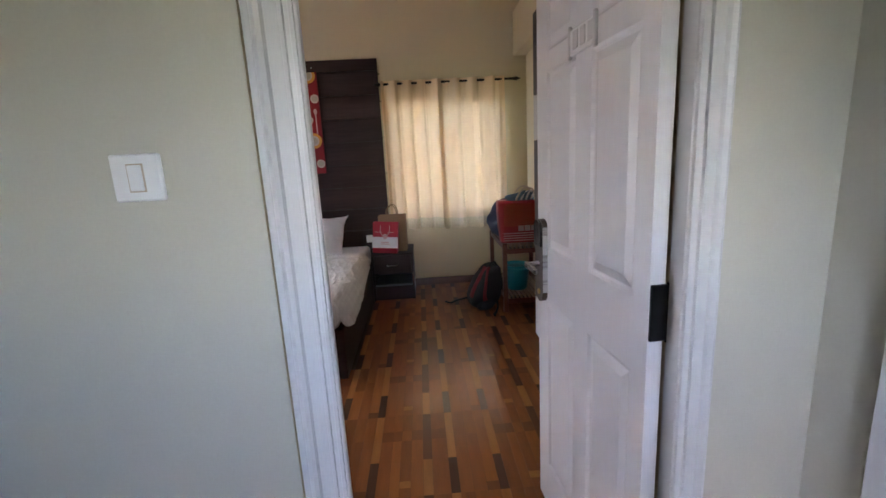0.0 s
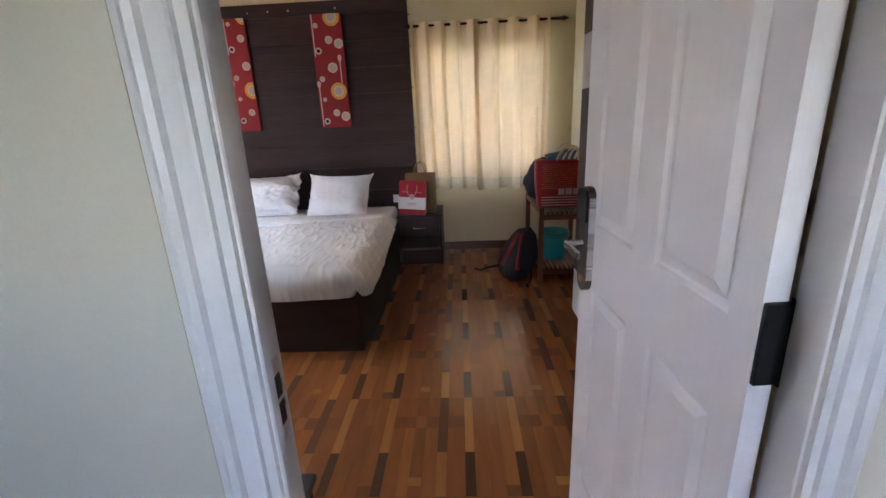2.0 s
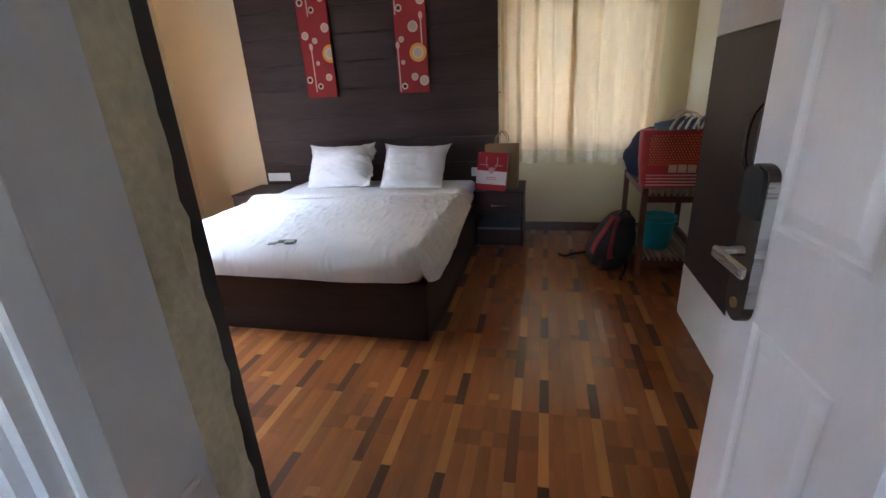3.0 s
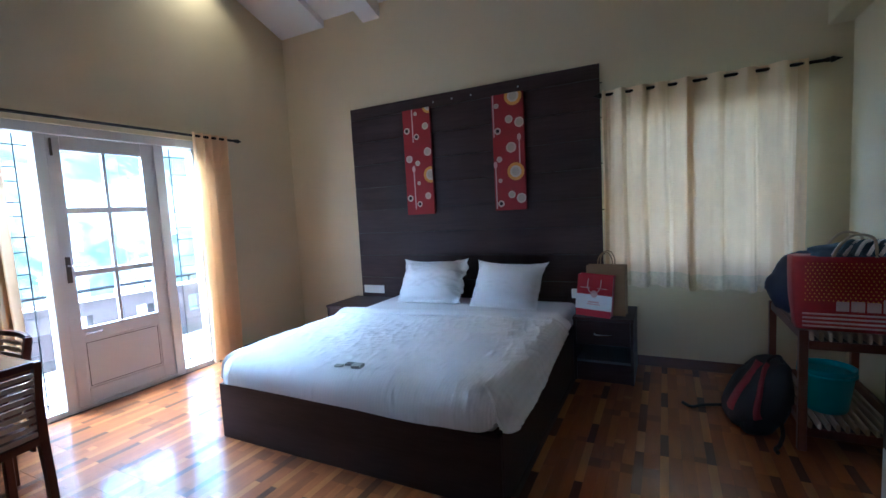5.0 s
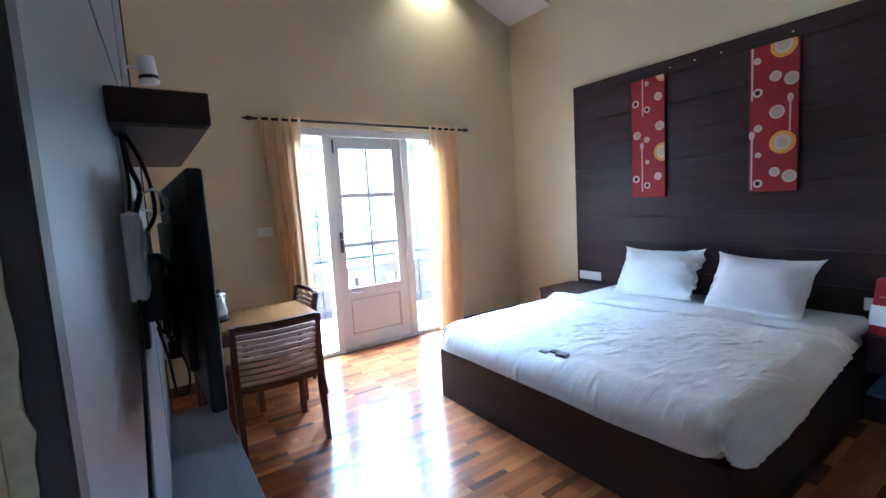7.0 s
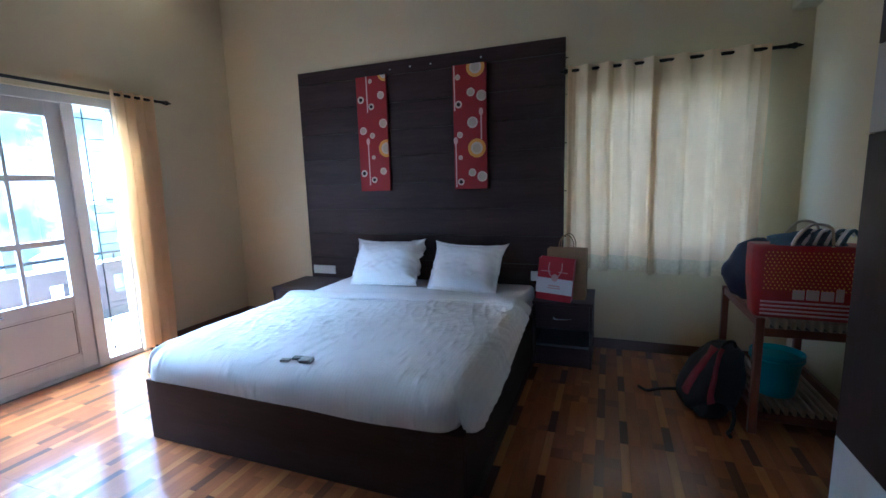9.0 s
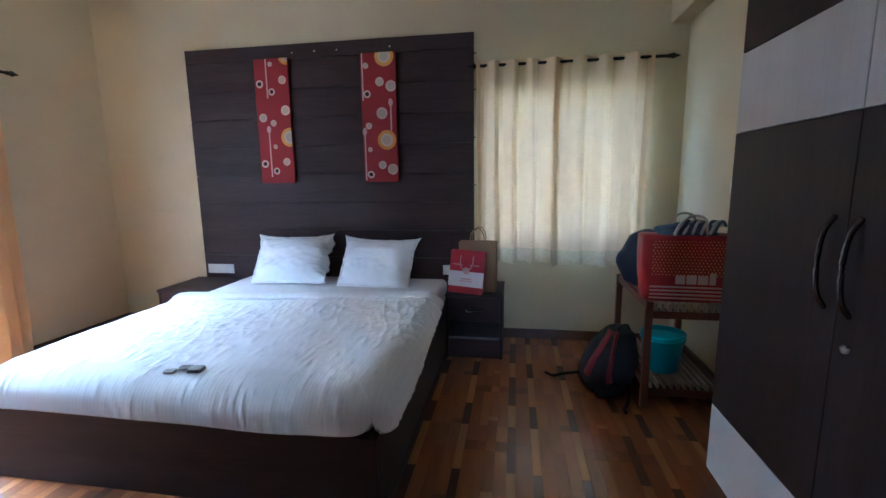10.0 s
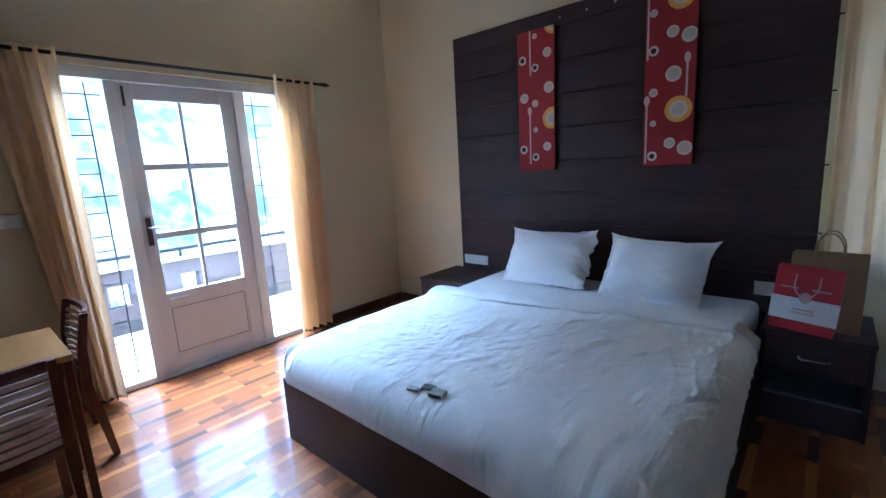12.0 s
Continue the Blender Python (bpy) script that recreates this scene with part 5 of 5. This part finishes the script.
part("arm", box(-0.035, 0.035, 0.018, 0.054, -0.05, 0.10, 0.006), M_BLACK, br)
part("swing_joint", box(0.05, 0.13, 0.012, 0.066, -0.045, 0.12, 0.008), M_BLACK, br)
part("mount_bar", box(-0.10, 0.10, 0.050, 0.0655, -0.09, 0.07, 0.003), M_BLACK, br)

sh = thing("wall_shelf", -0.50, on_panel(0.40) + 0.001, 1.635, 0, "dark wood box shelf fixed above the television", "shelf")
part("shelf_body", box(0.0, 0.93, 0.0, 0.195, 0.0, 0.075, 0.003), M_WENGE, sh)
part("underside", box(0.02, 0.91, 0.03, 0.185, -0.004, -0.0005), M_SHELFBASE, sh, "grey-brown underside")

bx = thing("junction_box", 0.36, on_panel(0.36), 1.345, SKEW, "pale plastic socket box fixed on the wall panel", "socket box")
part("box_body", box(-0.05, 0.05, -0.002, 0.034, -0.10, 0.10, 0.006), M_WHITEPLASTIC, bx)
part("cover", box(-0.042, 0.042, 0.034, 0.038, -0.085, 0.085, 0.003), M_WHITEPLASTIC, bx)
bx = thing("junction_box", 0.22, on_panel(0.22), 1.345, SKEW, "small pale plastic adapter box on the wall panel", "socket box")
part("box_body", box(-0.035, 0.035, 0.0, 0.046, -0.055, 0.055, 0.006), M_WHITEPLASTIC, bx)
part("trunking", box(-0.012, 0.012, 0.0, 0.014, 0.056, 0.30, 0.003), M_WHITEPLASTIC, bx)
for i, (pts, r) in enumerate((
        ([(0.30, 1.05, 1.645), (0.31, 1.06, 1.56), (0.29, 1.075, 1.50), (0.30, 1.06, 1.44)], 0.006),
        ([(0.26, 1.055, 1.645), (0.27, 1.085, 1.57), (0.25, 1.10, 1.50), (0.28, 1.10, 1.44), (0.27, 1.08, 1.40)], 0.005),
        ([(0.33, 1.05, 1.63), (0.34, 1.056, 1.52), (0.35, 1.05, 1.45)], 0.004),
        ([(0.28, 1.06, 1.47), (0.29, 1.10, 1.50), (0.28, 1.13, 1.47), (0.27, 1.115, 1.44), (0.28, 1.07, 1.455)], 0.0035),
        ([(0.24, 1.12, 1.49), (0.26, 1.13, 1.42), (0.24, 1.125, 1.34), (0.22, 1.11, 1.28)], 0.004),
        ([(0.30, 1.075, 1.16), (0.31, 1.09, 1.08), (0.30, 1.10, 0.985), (0.29, 1.125, 0.975), (0.28, 1.13, 1.04), (0.28, 1.10, 1.12)], 0.0035),
        ([(0.27, 1.075, 1.17), (0.27, 1.09, 1.13), (0.28, 1.11, 1.125), (0.28, 1.115, 1.17)], 0.004),
        ([(0.40, 1.048, 1.25), (0.60, 1.047, 1.20), (0.86, 1.046, 1.13), (1.12, 1.046, 1.09)], 0.004))):
    cb = new("cable", finish("cable", tube([(x, y + 0.022, z) for x, y, z in pts], r, 6), M_WHITEPLASTIC if i in (3, 4) else M_BLACK, True))
    tagged(cb, "pale looped cable behind the television" if i in (3, 4) else "black cable hanging behind the television", "cable", "cables behind the television")
pg = thing("power_plug", 0.28, 1.127, 1.09, 0, "black power plug hanging on its cable behind the television", "plug")
part("plug_body", box(-0.018, 0.018, -0.012, 0.016, -0.022, 0.022, 0.005), M_BLACK, pg)
part("adapter", box(-0.012, 0.012, -0.024, -0.0125, -0.02, 0.045, 0.003), M_WHITEPLASTIC, pg)

sl = thing("spot_lamp", -0.62, on_panel(-0.62), 2.045, SKEW, "small white spot lamp on a short arm above the shelf", "lamp")
part("rose", rod((0, 0, 0), (0, 0.014, 0), 0.03), M_WHITEPLASTIC, sl, "", True)
part("arm", rod((0, 0.014, 0), (0, 0.056, 0), 0.007), M_WHITEPLASTIC, sl)
part("head", rod((0, 0.083, 0.045), (0, 0.090, -0.06), 0.032, 0.035, 20), M_WHITEPLASTIC, sl, "", True)
part("ring", rod((0, 0.0885, -0.030), (0, 0.0895, -0.044), 0.0362, 0.0362, 20), M_BLACK, sl, "black ring")
gs = thing("spot_lamp", -2.20, 3.86, 3.929, 0, "small white spot lamp under the sloping ceiling", "lamp")
part("rose", rod((0, 0, 0.006), (0, 0, -0.012), 0.04), M_WHITEPLASTIC, gs, "", True)
part("head", rod((0, 0, -0.0125), (0, 0, -0.085), 0.030, 0.034, 20), M_WHITEPLASTIC, gs, "", True)

# ---- floor planks: a printed tile's layout of narrow boards ----
PX, PY, OX, OY = 0.61, 0.635, 0.305, 0.395
LAYOUT = [
    (0.0, 0.042, [(0, .24, "dark"), (.24, .635, "light")]),
    (0.042, 0.105, [(0, .32, "mid"), (.32, .635, "brown")]),
    (0.105, 0.165, [(0, .42, "brown"), (.42, .635, "mid")]),
    (0.165, 0.222, [(0, .055, "dusk"), (.055, .635, "mid")]),
    (0.222, 0.264, [(0, .24, "dark"), (.24, .635, "light")]),
    (0.264, 0.325, [(0, .40, "brown"), (.40, .485, "dusk"), (.485, .635, "brown")]),
    (0.325, 0.372, [(0, .40, "mid"), (.40, .485, "dusk"), (.485, .635, "brown")]),
    (0.372, 0.425, [(0, .055, "brown"), (.055, .098, "light"), (.098, .40, "brown"), (.40, .485, "mid"), (.485, .635, "brown")]),
    (0.425, 0.485, [(0, .40, "mid"), (.40, .485, "dusk"), (.485, .635, "mid")]),
    (0.485, 0.530, [(0, .24, "light"), (.24, .635, "umber")]),
    (0.530, 0.610, [(0, .40, "brown"), (.40, .485, "dusk"), (.485, .635, "brown")]),
]
near, far = [], []
for i in range(-6, 6):
    for j in range(0, 9):
        for u0, u1, rows in LAYOUT:
            for v0, v1, tone in rows:
                x0, x1 = max(XL, OX + i * PX + u0), min(XR, OX + i * PX + u1)
                y0, y1 = max(0.80, OY + j * PY + v0), min(YF, OY + j * PY + v1)
                if x1 - x0 < 0.004 or y1 - y0 < 0.004:
                    continue
                cx, cy = (x0 + x1) / 2, (y0 + y1) / 2
                if -1.0 < cx < 0.93 and 2.86 < cy:
                    continue
                (near if len(near) < 298 and 0.9 < cx < 2.3 and 1.5 < cy < 4.0 else far).append((x0, x1, y0, y1, tone))
shared = {}
floor_ob = bpy.data.objects["floor"]
for x0, x1, y0, y1, tone in near:
    key = (round(x1 - x0, 3), round(y1 - y0, 3), tone)
    if key not in shared:
        w, d = x1 - x0 - 0.0006, y1 - y0 - 0.0006
        shared[key] = finish("plank", box(-w / 2, w / 2, -d / 2, d / 2, -0.004, 0), M_PLANK[tone, "object"])
    p = new("plank", shared[key])
    p.parent = floor_ob
    p.matrix_basis = pose((x0 + x1) / 2, (y0 + y1) / 2, 0)
verts, faces, slots = [], [], []
tones = list(TONES)
for x0, x1, y0, y1, tone in far:
    n = len(verts)
    a, b, c, d = x0 + 0.0003, x1 - 0.0003, y0 + 0.0003, y1 - 0.0003
    verts += [(a, c, 0), (b, c, 0), (b, d, 0), (a, d, 0), (a, c, -0.004), (b, c, -0.004), (b, d, -0.004), (a, d, -0.004)]
    for f in ((0, 1, 2, 3), (0, 4, 5, 1), (1, 5, 6, 2), (2, 6, 7, 3), (3, 7, 4, 0)):
        faces.append(tuple(n + q for q in f))
        slots.append(tones.index(tone))
me = bpy.data.meshes.new("planks_beyond")
me.from_pydata(verts, [], faces)
for t in tones:
    me.materials.append(M_PLANK[t, "island"])
me.polygons.foreach_set("material_index", slots)
rest = new("planks_beyond", me)
rest.parent = floor_ob
tagged(rest, "narrow brown floor planks", "", "", "stuff")
